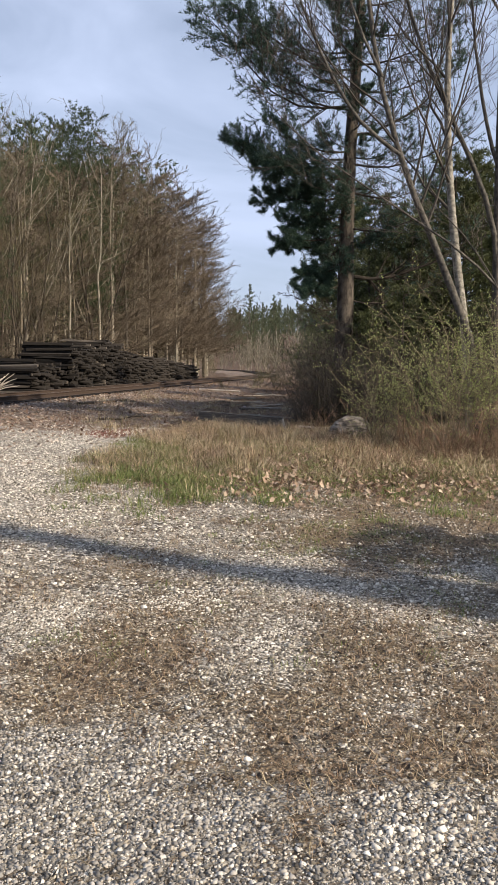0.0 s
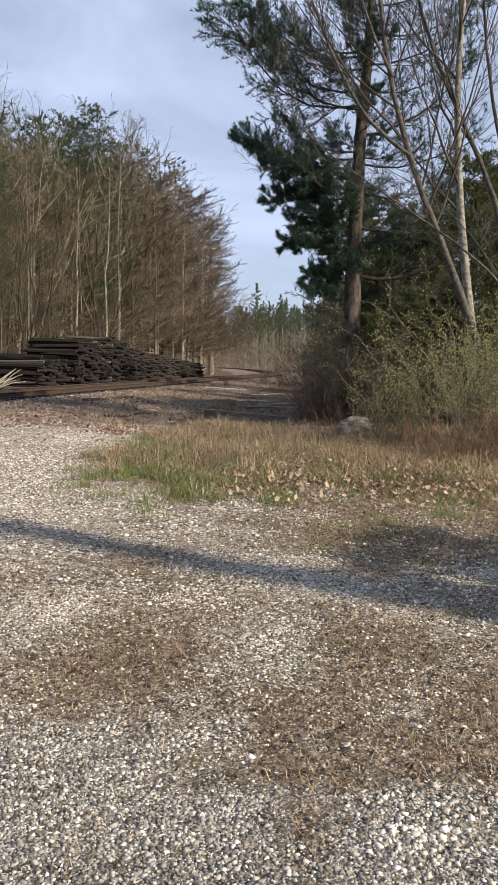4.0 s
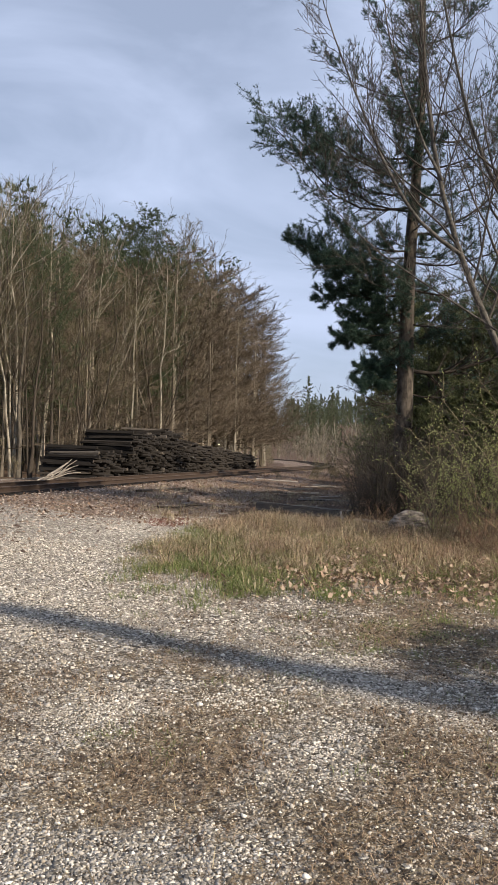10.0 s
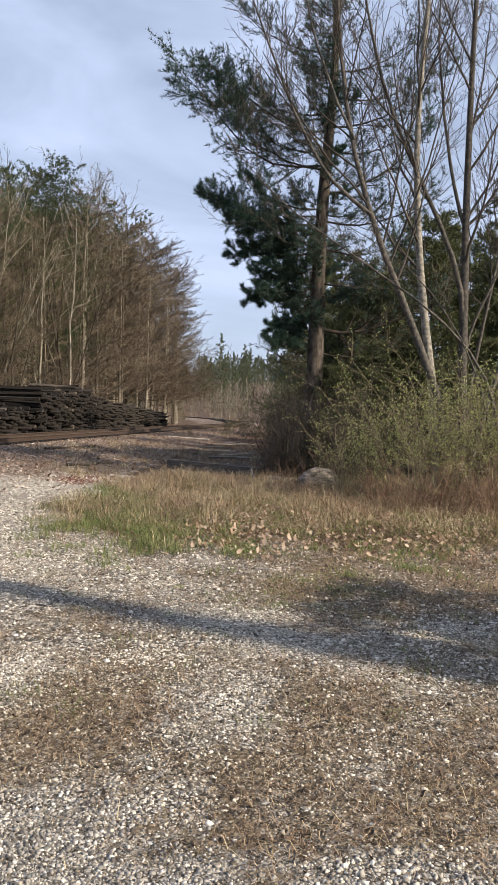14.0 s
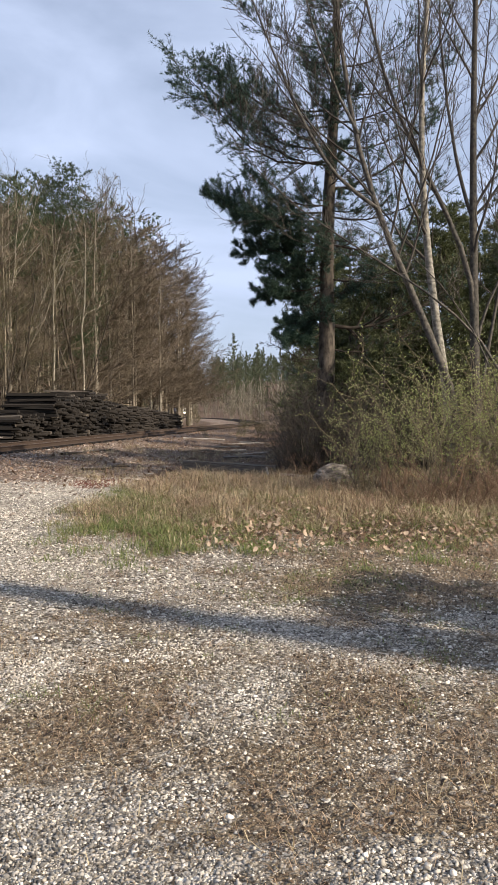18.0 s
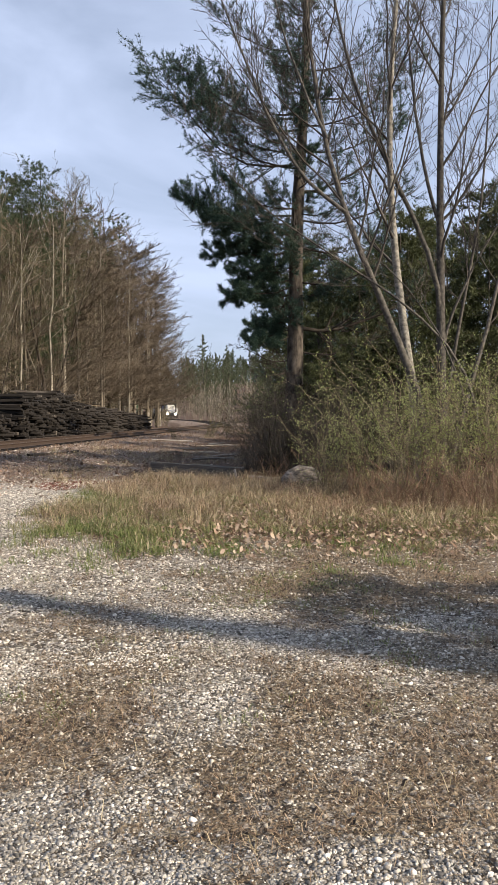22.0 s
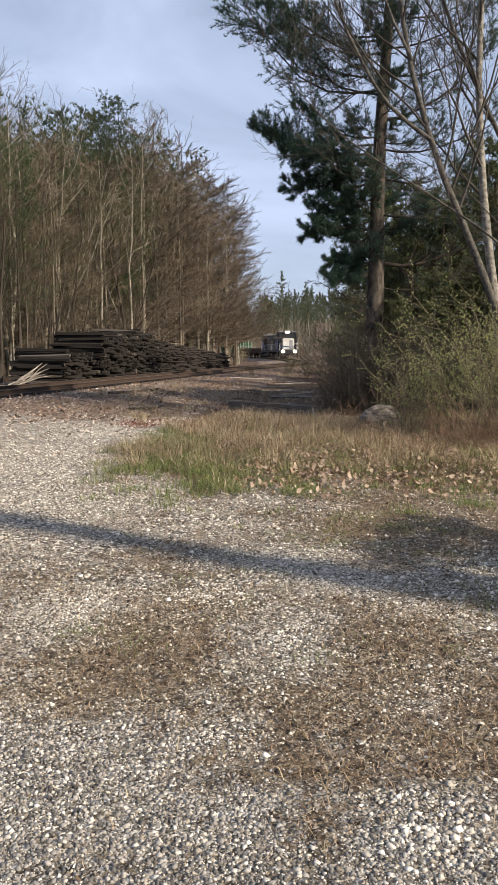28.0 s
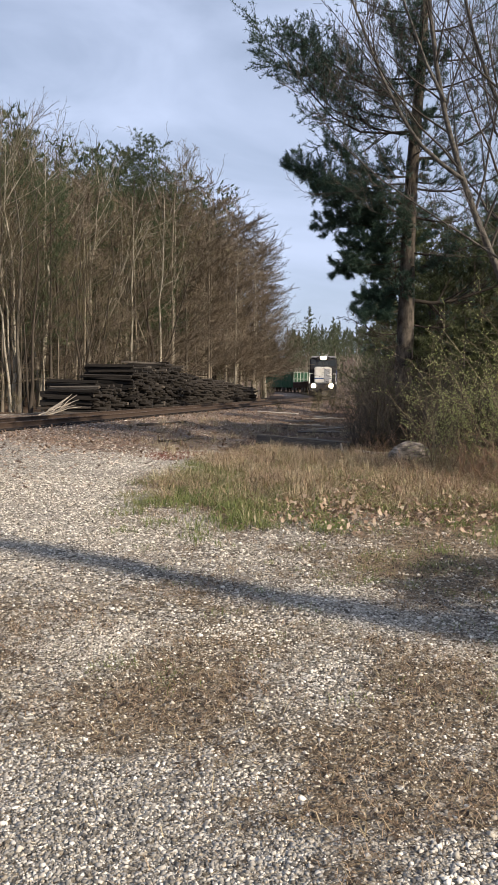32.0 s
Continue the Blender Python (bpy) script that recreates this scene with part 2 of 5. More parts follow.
def brown_stone_material():
    m = Mat("ballast_stone", 0.9)
    c = m.ramp(m.island(), (0.0, (0.07, 0.05, 0.04)), (0.4, (0.22, 0.165, 0.128)), (0.8, (0.38, 0.305, 0.245)), (1.0, (0.58, 0.51, 0.44)))
    return m.color(c).bump(m.noise(60, 3), 0.4, 0.01).mat


def old_wood(name, a, b, c):
    m = Mat(name, 0.9)
    grain = m.noise(6, 6, stretch=(0.4, 7, 7))
    base = m.ramp(grain, (0.25, a), (0.55, b), (0.85, c))
    base = m.mix(m.math("MULTIPLY", m.rand(), 0.7), base, tuple(0.55 * v for v in a))
    return m.color(base).bump(grain, 0.6, 0.02).mat


GROUND = ground_material()
STONE = stone_material()
STONE_BROWN = brown_stone_material()
STONE_GREY_M = Mat("grey_stone", 0.85)
STONE_GREY = STONE_GREY_M.color(STONE_GREY_M.ramp(STONE_GREY_M.island(), (0.0, (0.065, 0.063, 0.061)), (0.4, (0.19, 0.18, 0.165)), (0.8, (0.35, 0.33, 0.30)), (1.0, (0.60, 0.57, 0.52)))).bump(STONE_GREY_M.noise(90, 3), 0.4, 0.004).mat
STONE_PALE_M = Mat("pale_stone", 0.85)
STONE_PALE = STONE_PALE_M.color(STONE_PALE_M.ramp(STONE_PALE_M.island(), (0.0, (0.22, 0.20, 0.17)), (0.5, (0.52, 0.48, 0.415)), (1.0, (0.80, 0.755, 0.67)))).bump(STONE_PALE_M.noise(90, 3), 0.4, 0.004).mat
TIE = old_wood("creosoted_tie", (0.010, 0.0085, 0.0075), (0.027, 0.0225, 0.019), (0.085, 0.071, 0.06))
TIE_END = old_wood("old_tie_rest", (0.011, 0.009, 0.008), (0.03, 0.025, 0.021), (0.085, 0.07, 0.058))
WEATHERED = old_wood("weathered_wood", (0.06, 0.05, 0.042), (0.15, 0.13, 0.11), (0.30, 0.265, 0.23))
GREY_WOOD = old_wood("grey_timber", (0.12, 0.10, 0.085), (0.26, 0.23, 0.20), (0.42, 0.38, 0.34))
BLEACHED = old_wood("bleached_wood", (0.38, 0.33, 0.27), (0.58, 0.52, 0.44), (0.75, 0.69, 0.60))


def plain(name, color, rough=0.5, metal=0.0, dirt=0.35, scale=2.5):
    m = Mat(name, rough, metal)
    f = m.noise(scale, 6)
    c = m.mix(m.ramp(f, (0.4, 0.0), (0.8, dirt)), color, (0.10, 0.075, 0.055))
    return m.color(c).bump(m.noise(30, 4), 0.15, 0.005).mat


RAIL_RUST = plain("rusty_rail", (0.05, 0.034, 0.026), 0.8, 0.2, 0.4, 8)
RAIL_TOP = plain("worn_rail_head", (0.25, 0.21, 0.18), 0.4, 0.7, 0.2, 6)
ROCK_M = Mat("lichened_rock", 0.9)
ROCK_F = ROCK_M.noise(5, 9, stretch=(1, 1, 3.5), rough=0.75)
ROCK = ROCK_M.color(ROCK_M.ramp(ROCK_F, (0.38, (0.035, 0.029, 0.023)), (0.5, (0.14, 0.118, 0.095)), (0.64, (0.33, 0.29, 0.245)))).bump(ROCK_F, 0.8, 0.05).mat
LOCO_BLACK = plain("loco_dark_paint", (0.018, 0.019, 0.024), 0.7)
LOCO_BLUE = plain("loco_blue_paint", (0.03, 0.06, 0.20), 0.4)
LOCO_WHITE = plain("loco_white_paint", (0.62, 0.61, 0.575), 0.45, 0, 0.3)
LOCO_ROOF = plain("loco_roof_paint", (0.30, 0.31, 0.33), 0.5)
STEEL_DARK = plain("dark_running_gear", (0.035, 0.03, 0.027), 0.7, 0.3)
STEEL_BRIGHT = plain("worn_steel", (0.38, 0.36, 0.34), 0.4, 0.8)
GRAB = plain("grab_rail_white", (0.70, 0.70, 0.68), 0.5)
CAR_GREEN = plain("green_car_paint", (0.02, 0.095, 0.05), 0.6, 0, 0.3)
CAR_RIB = plain("faded_rib_paint", (0.42, 0.46, 0.40), 0.6, 0, 0.4)
CAR_RUST = plain("rust_brown_paint", (0.08, 0.05, 0.038), 0.75, 0, 0.6)
LAMP = Mat("lit_headlamp", 0.3).color((1.0, 0.95, 0.8)).glow((1.0, 0.80, 0.50), 14).mat
GLASS = Mat("cab_glass", 0.08).color((0.03, 0.035, 0.04)).mat

# ---------------------------------------------------------------- mesh tools
rng = np.random.default_rng(7)


def tri_mesh(name, verts, tris, smooth=False):
    """A mesh from arrays of points and of triangles."""
    me = bpy.data.meshes.new(name)
    verts, tris = np.asarray(verts, np.float32), np.asarray(tris, np.int32)
    me.vertices.add(len(verts))
    me.vertices.foreach_set("co", verts.ravel())
    me.loops.add(tris.size)
    me.loops.foreach_set("vertex_index", tris.ravel())
    me.polygons.add(len(tris))
    me.polygons.foreach_set("loop_start", np.arange(0, tris.size, 3, dtype=np.int32))
    if smooth:
        me.polygons.foreach_set("use_smooth", np.ones(len(tris), bool))
    me.update(calc_edges=True)
    return me


def part(name, data, material, parent=None, label="", m=None):
    """One mesh object, from a bmesh or a mesh, under a thing or a part."""
    if isinstance(data, bmesh.types.BMesh):
        me = bpy.data.meshes.new(name)
        data.to_mesh(me)
        data.free()
    else:
        me = data
    if material and not me.materials:
        me.materials.append(material)
    ob = new(name, me)
    if parent:
        ob.parent = parent
    if m is not None:
        ob.matrix_local = m
    if label:
        tagged(ob, label)
    return ob


def joined(chunks):
    """Several (points, triangles) as one."""
    verts, tris, n = [], [], 0
    for v, t in chunks:
        verts.append(v), tris.append(t + n)
        n += len(v)
    return np.concatenate(verts), np.concatenate(tris)


def tubes(p, r, sides=4):
    """Tapered tubes along lines p (lines, points, 3) of radii r (lines, points)."""
    b, n, _ = p.shape
    tan = np.gradient(p, axis=1)
    tan /= np.linalg.norm(tan, axis=2, keepdims=True) + 1e-9
    ref = np.where(np.abs(tan[..., 2:3]) > 0.9, np.array([1.0, 0, 0]), np.array([0, 0, 1.0]))
    u = np.cross(tan, ref)
    u /= np.linalg.norm(u, axis=2, keepdims=True) + 1e-9
    v = np.cross(tan, u)
    ang = np.arange(sides) * 2 * np.pi / sides
    ring = p[:, :, None] + r[:, :, None, None] * (np.cos(ang)[:, None] * u[:, :, None] + np.sin(ang)[:, None] * v[:, :, None])
    a = np.arange(n - 1)[:, None] * sides + np.arange(sides)[None]
    c = np.arange(n - 1)[:, None] * sides + (np.arange(sides)[None] + 1) % sides
    quad = np.stack([a, c, c + sides, a, c + sides, a + sides], -1).reshape(-1, 3)
    tris = (quad[None] + (np.arange(b) * n * sides)[:, None, None]).reshape(-1, 3)
    return ring.reshape(-1, 3), tris


def spawn(p, r, count, span, angle, reach, n=4, up=0.1, wobble=0.04, thin=0.5, taper=0.55, flat=0.0, tip=0.3, floor=0.0025):
    """Branches off lines p, r: count on each, within span of its length, leaving at angle degrees, reach times its length."""
    b, m, _ = p.shape
    who = np.repeat(np.arange(b), count)
    k = len(who)
    t = span[0] + (span[1] - span[0]) * ((np.tile(np.arange(count), b) + rng.random(k)) / count)
    f = t * (m - 1)
    i = np.minimum(f.astype(int), m - 2)
    w = (f - i)[:, None]
    base = p[who, i] * (1 - w) + p[who, i + 1] * w
    rad = r[who, i] * (1 - w[:, 0]) + r[who, i + 1] * w[:, 0]
    tan = p[who, i + 1] - p[who, i]
    tan /= np.linalg.norm(tan, axis=1, keepdims=True) + 1e-9
    rnd = rng.normal(size=(k, 3))
    rnd[:, 2] *= 1 - flat
    side = rnd - (rnd * tan).sum(1, keepdims=True) * tan
    side /= np.linalg.norm(side, axis=1, keepdims=True) + 1e-9
    a = np.radians(rng.uniform(*angle, k))[:, None]
    d = tan * np.cos(a) + side * np.sin(a)
    whole = np.linalg.norm(np.diff(p, axis=1), axis=2).sum(1)[who]
    length = whole * rng.uniform(*reach, k) * (1 - taper * (t - span[0]) / (span[1] - span[0] + 1e-9))
    s = np.linspace(0, 1, n)
    line = base[:, None] + d[:, None] * (length[:, None] * s)[..., None]
    line[..., 2] += up * length[:, None] * s**2
    shake = rng.normal(size=(k, n, 3)).cumsum(1) * wobble * length[:, None, None] / n
    shake[:, 0] = 0
    radii = (rad * thin)[:, None] * (1 - (1 - tip) * s)
    return line + shake, np.maximum(radii, floor)


def tufts(at, count, length, width, out=None, lift=0.0):
    """Needle tufts: count thin triangles round each point."""
    k = len(at)
    d = rng.normal(size=(k, count, 3))
    if out is not None:
        d += 0.9 * out[:, None]
    d[..., 2] += lift
    d /= np.linalg.norm(d, axis=2, keepdims=True)
    side = np.cross(d, rng.normal(size=(k, count, 3)))
    side /= np.linalg.norm(side, axis=2, keepdims=True) + 1e-9
    size = length * rng.uniform(0.6, 1.25, (k, count, 1))
    c = at[:, None] + np.zeros_like(d)
    v = np.stack([c - side * width / 2, c + side * width / 2, c + d * size], 2).reshape(-1, 3)
    return v, np.arange(len(v)).reshape(-1, 3)


def blades(at, height, width, lean=0.35):
    """Grass blades: two triangles each, bent over."""
    k = len(at)
    az = rng.uniform(0, 2 * np.pi, k)
    d = np.stack([np.cos(az), np.sin(az), np.zeros(k)], 1)
    s = np.stack([-np.sin(az), np.cos(az), np.zeros(k)], 1)
    h = (height * rng.uniform(0.5, 1.3, k))[:, None]
    l = (lean * rng.uniform(0.2, 1.6, k))[:, None]
    up = np.array([0, 0, 1.0])
    mid = at + h * 0.55 * up + d * h * l * 0.35
    turn = rng.normal(size=k)[:, None] * 0.5
    end = at + h * up * np.maximum(1 - 0.5 * l, 0.25) + (d + s * turn) * h * l
    v = np.stack([at - s * width / 2, at + s * width / 2, mid + s * width * 0.4, mid - s * width * 0.4, end], 1).reshape(-1, 3)
    i = (np.arange(k) * 5)[:, None]
    t = np.concatenate([i + [0, 1, 2], i + [0, 2, 3], i + [3, 2, 4]], 1).reshape(-1, 3)
    return v, t


def box(bm, x0, x1, y0, y1, z0, z1, bevel=0.0):
    r = bmesh.ops.create_cube(bm, size=1, matrix=Matrix.Translation(((x0 + x1) / 2, (y0 + y1) / 2, (z0 + z1) / 2)) @ Matrix.Diagonal((x1 - x0, y1 - y0, z1 - z0, 1)))
    if bevel:
        bmesh.ops.bevel(bm, geom=list({e for v in r["verts"] for e in v.link_edges}), offset=bevel, segments=2, affect="EDGES")
    return bm


def boxed(x0, x1, y0, y1, z0, z1, bevel=0.0):
    return box(bmesh.new(), x0, x1, y0, y1, z0, z1, bevel)


def rod(bm, a, b, r, sides=8):
    a, b = Vector(a), Vector(b)
    m = Matrix.Translation((a + b) / 2) @ (b - a).to_track_quat("Z", "Y").to_matrix().to_4x4()
    bmesh.ops.create_cone(bm, cap_ends=True, segments=sides, radius1=r, radius2=r, depth=(b - a).length, matrix=m)
    return bm


# ---------------------------------------------------------------- the lie of the land
RAIL_Z = 0.50


BEND_Y = np.arange(-80.0, 700.0, 0.5)
BEND_SLOPE = np.interp(BEND_Y, [60, 75, 85, 95, 105, 120, 140, 160, 180, 200, 260, 420], [0.178, 0.213, 0.168, 0.079, 0.017, -0.022, -0.064, -0.119, -0.168, -0.162, -0.185, -0.35])
BEND_X = np.cumsum(BEND_SLOPE) * 0.5
BEND_X += -8.95 - np.interp(22.4, BEND_Y, BEND_X)


def track_x(y):
    """The middle of the track: straight past the stacks, then bending to the left."""
    return np.interp(y, BEND_Y, BEND_X)


def smooth(a, b, v):
    t = np.clip((v - a) / (b - a), 0, 1)
    return t * t * (3 - 2 * t)


def land(x, y):
    x, y = np.asarray(x, float), np.asarray(y, float)
    s = x - track_x(np.clip(y, -60, 420))
    z = 0.29 * (1 - smooth(1.9, 7.5, s)) * smooth(-5.5, -1.9, s) + 0.1 * (1 - smooth(-5.5, -1.9, s))
    z = z + 0.14 * np.clip(-s - 10, 0, 90) * smooth(-60, 10, y)
    z = z + 0.12 * np.clip(s - 16, 0, 70) * smooth(14, 40, y)
    z = z + 0.052 * np.clip(y - 260, 0, 330)
    near = 0.025 * np.sin(x * 1.3 + 0.7 * y) * np.cos(0.8 * y - 0.4 * x) + 0.012 * np.sin(4.1 * x + 1.7) * np.sin(3.7 * y)
    return z + near * smooth(1.9, 4.0, np.abs(s))


def grass_zone(x, y):
    """1 where the rough grass grows between the gravel and the woods; it thins out towards the gravel."""
    edge = 9.6 + 0.5 * np.sin(2.1 * x) + 0.3 * np.sin(5.3 * x + 1.7) + 0.22 * np.sin(11.1 * x + 2 * y) + 1.0 * smooth(0.2, -2.2, x) - 0.5 * smooth(2.5, 6, x)
    left = -2.2 + 0.09 * (y - 12) + 0.25 * np.sin(1.7 * y) + 0.2 * np.sin(4.3 * y)
    return smooth(edge - 1.3, edge + 1.5, y) * smooth(left - 0.5, left + 0.7, x) * (1 - smooth(19.5, 21.5, y))


# patches of bare soil (+) and of clean stone (-): x, y, their half widths, how strong
SOIL = [(-0.62, 4.4, 0.40, 0.70, 0.42), (-0.87, 3.98, 0.20, 0.25, 0.3), (0.29, 3.56, 0.15, 0.26, 0.6), (0.01, 3.08, 0.28, 0.12, 0.5), (0.41, 3.0, 0.2, 0.10, 0.4), (0.71, 4.15, 0.3, 0.5, 0.36), (0.81, 3.1, 0.25, 0.3, 0.36),
        (1.2, 3.4, 0.3, 0.4, 0.22), (-0.74, 6.09, 0.2, 0.28, 0.35), (0.2, 2.58, 0.14, 0.16, 0.35), (2.2, 7.2, 0.9, 0.6, 0.45), (1.1, 7.7, 0.7, 0.5, 0.25), (-0.1, 8.2, 0.6, 0.5, 0.2),
        (0.18, 4.52, 0.28, 0.45, -0.45), (-0.2, 3.34, 0.2, 0.18, -0.35), (0.65, 5.6, 0.5, 0.25, -0.7), (-0.64, 2.81, 0.38, 0.33, -0.6), (0.0, 2.75, 0.12, 0.22, -0.5), (0.62, 2.59, 0.24, 0.22, -0.8), (-1.19, 4.98, 0.4, 0.5, -0.45),
        (0.25, 6.2, 0.5, 0.4, -0.5), (2.0, 6.0, 0.4, 0.3, -0.4), (-1.6, 9.0, 1.2, 2.0, -0.4)]


def ground():
    xs = np.unique(np.concatenate([np.linspace(-9, 9, 110), np.linspace(-60, 60, 61), 60 + np.geomspace(1, 700, 24), -60 - np.geomspace(1, 700, 24)]))
    ys = np.unique(np.concatenate([np.linspace(1, 26, 150), np.linspace(-60, 140, 81), 140 + np.geomspace(1, 1200, 60), -60 - np.geomspace(1, 600, 12)]))
    gx, gy = np.meshgrid(xs, ys)
    gz = land(gx, gy)
    v = np.stack([gx, gy, gz], -1).reshape(-1, 3)
    w = len(xs)
    a = (np.arange(len(ys) - 1)[:, None] * w + np.arange(w - 1)[None]).ravel()
    t = np.concatenate([np.stack([a, a + 1, a + w + 1], 1), np.stack([a, a + w + 1, a + w], 1)])
    me = tri_mesh("ground", v, t, True)
    x, y = v[:, 0], v[:, 1]
    s = x - track_x(np.clip(y, -60, 420))
    grass = grass_zone(x, y)
    road = (1 - smooth(-1.2, 0.6, x - 0.15 * (y - 6))) * smooth(5.5, 7.0, y)
    shady = smooth(0.6, 1.6, x) * smooth(6.2, 7.0, y)
    dirt = 0.40 + 0.10 * smooth(3.0, 3.5, y) - 0.30 * road + 0.24 * shady + 0.05 * smooth(0.5, 1.2, x) * smooth(2.9, 3.2, y) * (1 - smooth(4.5, 5.5, y))
    for px, py, rx, ry, amount in SOIL:
        dirt = dirt + 0.8 * amount * np.exp(-(((x - px) / rx) ** 2 + ((y - py) / ry) ** 2))
    fields = {
        "dirt": np.clip(np.maximum(0.9 * grass, dirt), 0, 1),
        "ballast": (1 - smooth(5.0, 9.5, np.abs(s))) * smooth(13.5, 20, y + 0.35 * x),
        "litter": np.maximum.reduce([0.8 * grass, smooth(60, 100, y) * smooth(3.5, 6.5, np.abs(s)), smooth(6.5, 9.5, -s), smooth(17, 21, y) * smooth(-1.0, 1.0, x + 1.9 - 0.10 * (y - 20)) * smooth(4.0, 7.0, s)]),
        "red": 1.3 * np.exp(-(((x + 2.75) / 0.55) ** 2 + ((y - 18.4) / 0.9) ** 2)) + 1.1 * np.exp(-(((x + 1.6) / 0.8) ** 2 + ((y - 19.2) / 0.7) ** 2)),
    }
    for name, value in fields.items():
        me.attributes.new(name, "FLOAT", "POINT").data.foreach_set("value", value.astype(np.float32))
    ob = part("ground", me, GROUND)
    return tagged(ob, "pale gravel yard with dirt, ballast and woodland litter", "ground", kind="structure")


ground()


# ---------------------------------------------------------------- the track
def along(y0, y1, step):
    """Points and headings along the track's middle, evenly spaced."""
    y = np.linspace(y0, y1, 4000)
    x = track_x(y)
    s = np.concatenate([[0], np.cumsum(np.hypot(np.diff(x), np.diff(y)))])
    at = np.arange(0, s[-1], step)
    py, px = np.interp(at, s, y), np.interp(at, s, x)
    return px, py, np.arctan2(np.gradient(px), np.gradient(py))


def railway():
    track = tagged(new("railway_track"), "single railway track of rusty rails on old wooden ties", "railway track", kind="structure")
    px, py, head = along(-30, 330, 1.5)
    profile = [(-0.07, 0, 0), (-0.07, 0.012, 0), (-0.012, 0.03, 0), (-0.012, 0.125, 0), (-0.036, 0.135, 1), (-0.034, 0.168, 1), (0.034, 0.168, 1), (0.036, 0.135, 0),
               (0.012, 0.125, 0), (0.012, 0.03, 0), (0.07, 0.012, 0), (0.07, 0, 0)]
    for side in (-1, 1):
        bm = bmesh.new()
        rings = []
        for x, y, a in zip(px, py, head):
            cx, cy = x + side * 0.755 * math.cos(a), y - side * 0.755 * math.sin(a)
            rings.append([bm.verts.new((cx + u * math.cos(a), cy - u * math.sin(a), RAIL_Z - 0.168 + w)) for u, w, _ in profile])
        for a, b in zip(rings, rings[1:]):
            for i in range(len(profile)):
                j = (i + 1) % len(profile)
                f = bm.faces.new((a[i], a[j], b[j], b[i]))
                f.material_index = 1 if profile[i][2] == 1 and profile[j][2] == 1 and i == 5 else 0
        rail = part("rail", bm, RAIL_RUST, track, "rusty steel rail with a worn head")
        rail.data.materials.append(RAIL_TOP)
    tx, ty, ta = along(8, 150, 0.52)
    tie = boxed(-1.3, 1.3, -0.115, 0.115, -0.16, 0, 0.012)
    me = bpy.data.meshes.new("tie")
    tie.to_mesh(me), tie.free()
    me.materials.append(TIE)
    for x, y, a in zip(tx, ty, ta):
        part("tie", me, None, track, m=pose(x + rng.normal() * 0.03, y, RAIL_Z - 0.172, rng.normal() * 0.6, 0, -math.degrees(a) + rng.normal() * 0.8))


railway()


# ---------------------------------------------------------------- stacked ties beside the track
def tie_mesh(name):
    bm = boxed(-1.29, 1.29, -0.115, 0.115, -0.085, 0.085, 0.009)
    for v in bm.verts:
        v.co += Vector((rng.normal() * 0.012, rng.normal() * 0.006, rng.normal() * 0.006))
    me = bpy.data.meshes.new(name)
    bm.to_mesh(me), bm.free()
    me.materials.append(TIE)
    return me


def tie_stacks():
    shapes = [tie_mesh("tie") for _ in range(6)]
    light = tie_mesh("tie")
    light.materials[0] = WEATHERED
    y, made = 37.5, 0
    for n, (length, high) in enumerate([(3.9, 11), (4.2, 17), (4.4, 19), (3.2, 15), (4.4, 13), (4.4, 12), (4.4, 11), (3.4, 10)]):
        a = math.atan2(0.172, 1.0)
        cx = float(track_x(y + length / 2)) - 3.95 - (0.35 if n == 0 else 0)
        cy = y + length / 2
        z0 = float(land(cx, cy))
        stack = tagged(new("tie_stack"), "dark heap of stacked used wooden railway ties beside the track", "tie stack", group="stacks of old ties")
        stack.matrix_world = pose(cx, cy, z0, 0, 0, -math.degrees(a))
        rest = []
        columns = int(length / 0.25)
        for k in range(columns):
            top = high * (1 - 0.25 * max(0, abs(k / columns - 0.5) - 0.3)) + rng.normal() * 0.7
            for r in range(int(max(3, top))):
                m = pose(rng.normal() * 0.2, -length / 2 + (k + 0.5) * 0.25 + rng.normal() * 0.035, 0.09 + r * 0.137 + rng.normal() * 0.015,
                         rng.normal() * 7.0, rng.normal() * 1.4, rng.normal() * 3.0) @ Matrix.Diagonal((1, rng.uniform(0.6, 1.0), rng.uniform(0.55, 0.9), 1))
                face = k < 2 or r >= int(max(3, top)) - 1
                if n < 4 and face and made < 300:
                    made += 1
                    part("tie", light if rng.random() < 0.2 else shapes[made % 6], None, stack, m=m)
                else:
                    rest.append(m)
        src = shapes[0]
        base = np.array([v.co for v in src.vertices])
        src.calc_loop_triangles()
        tri = np.array([t.vertices for t in src.loop_triangles])
        v, t = joined([(base @ np.array(m.to_3x3()).T + np.array(m.translation), tri) for m in rest])
        tagged(part("tie_rest", tri_mesh("tie_rest", v, t), TIE_END, stack), kind="stuff")
        y += length + 0.02


tie_stacks()


# ---------------------------------------------------------------- trees
def trunk_line(height, r, lean=(0, 0), n=9, wobble=0.012, top=0.12):
    s = np.linspace(0, 1, n)
    p = np.stack([lean[0] * s**1.3 * height, lean[1] * s**1.3 * height, s * height], 1)
    p[1:] += rng.normal(size=(n - 1, 3)).cumsum(0) * wobble * height / n * [1, 1, 0]
    p[0, 2] = -0.15
    rad = r * (1 - (1 - top) * s**0.8)
    rad[0] *= 1.35
    return p[None], rad[None]


def made(parts, label, group):
    """A tree from its parts: (name, points and triangles, material)."""
    tree = tagged(new("tree"), label, "tree", group=group)
    for name, mesh, mat in parts:
        part(name, tri_mesh(name, *mesh, name != "crown_needles"), mat, tree)
    return tree


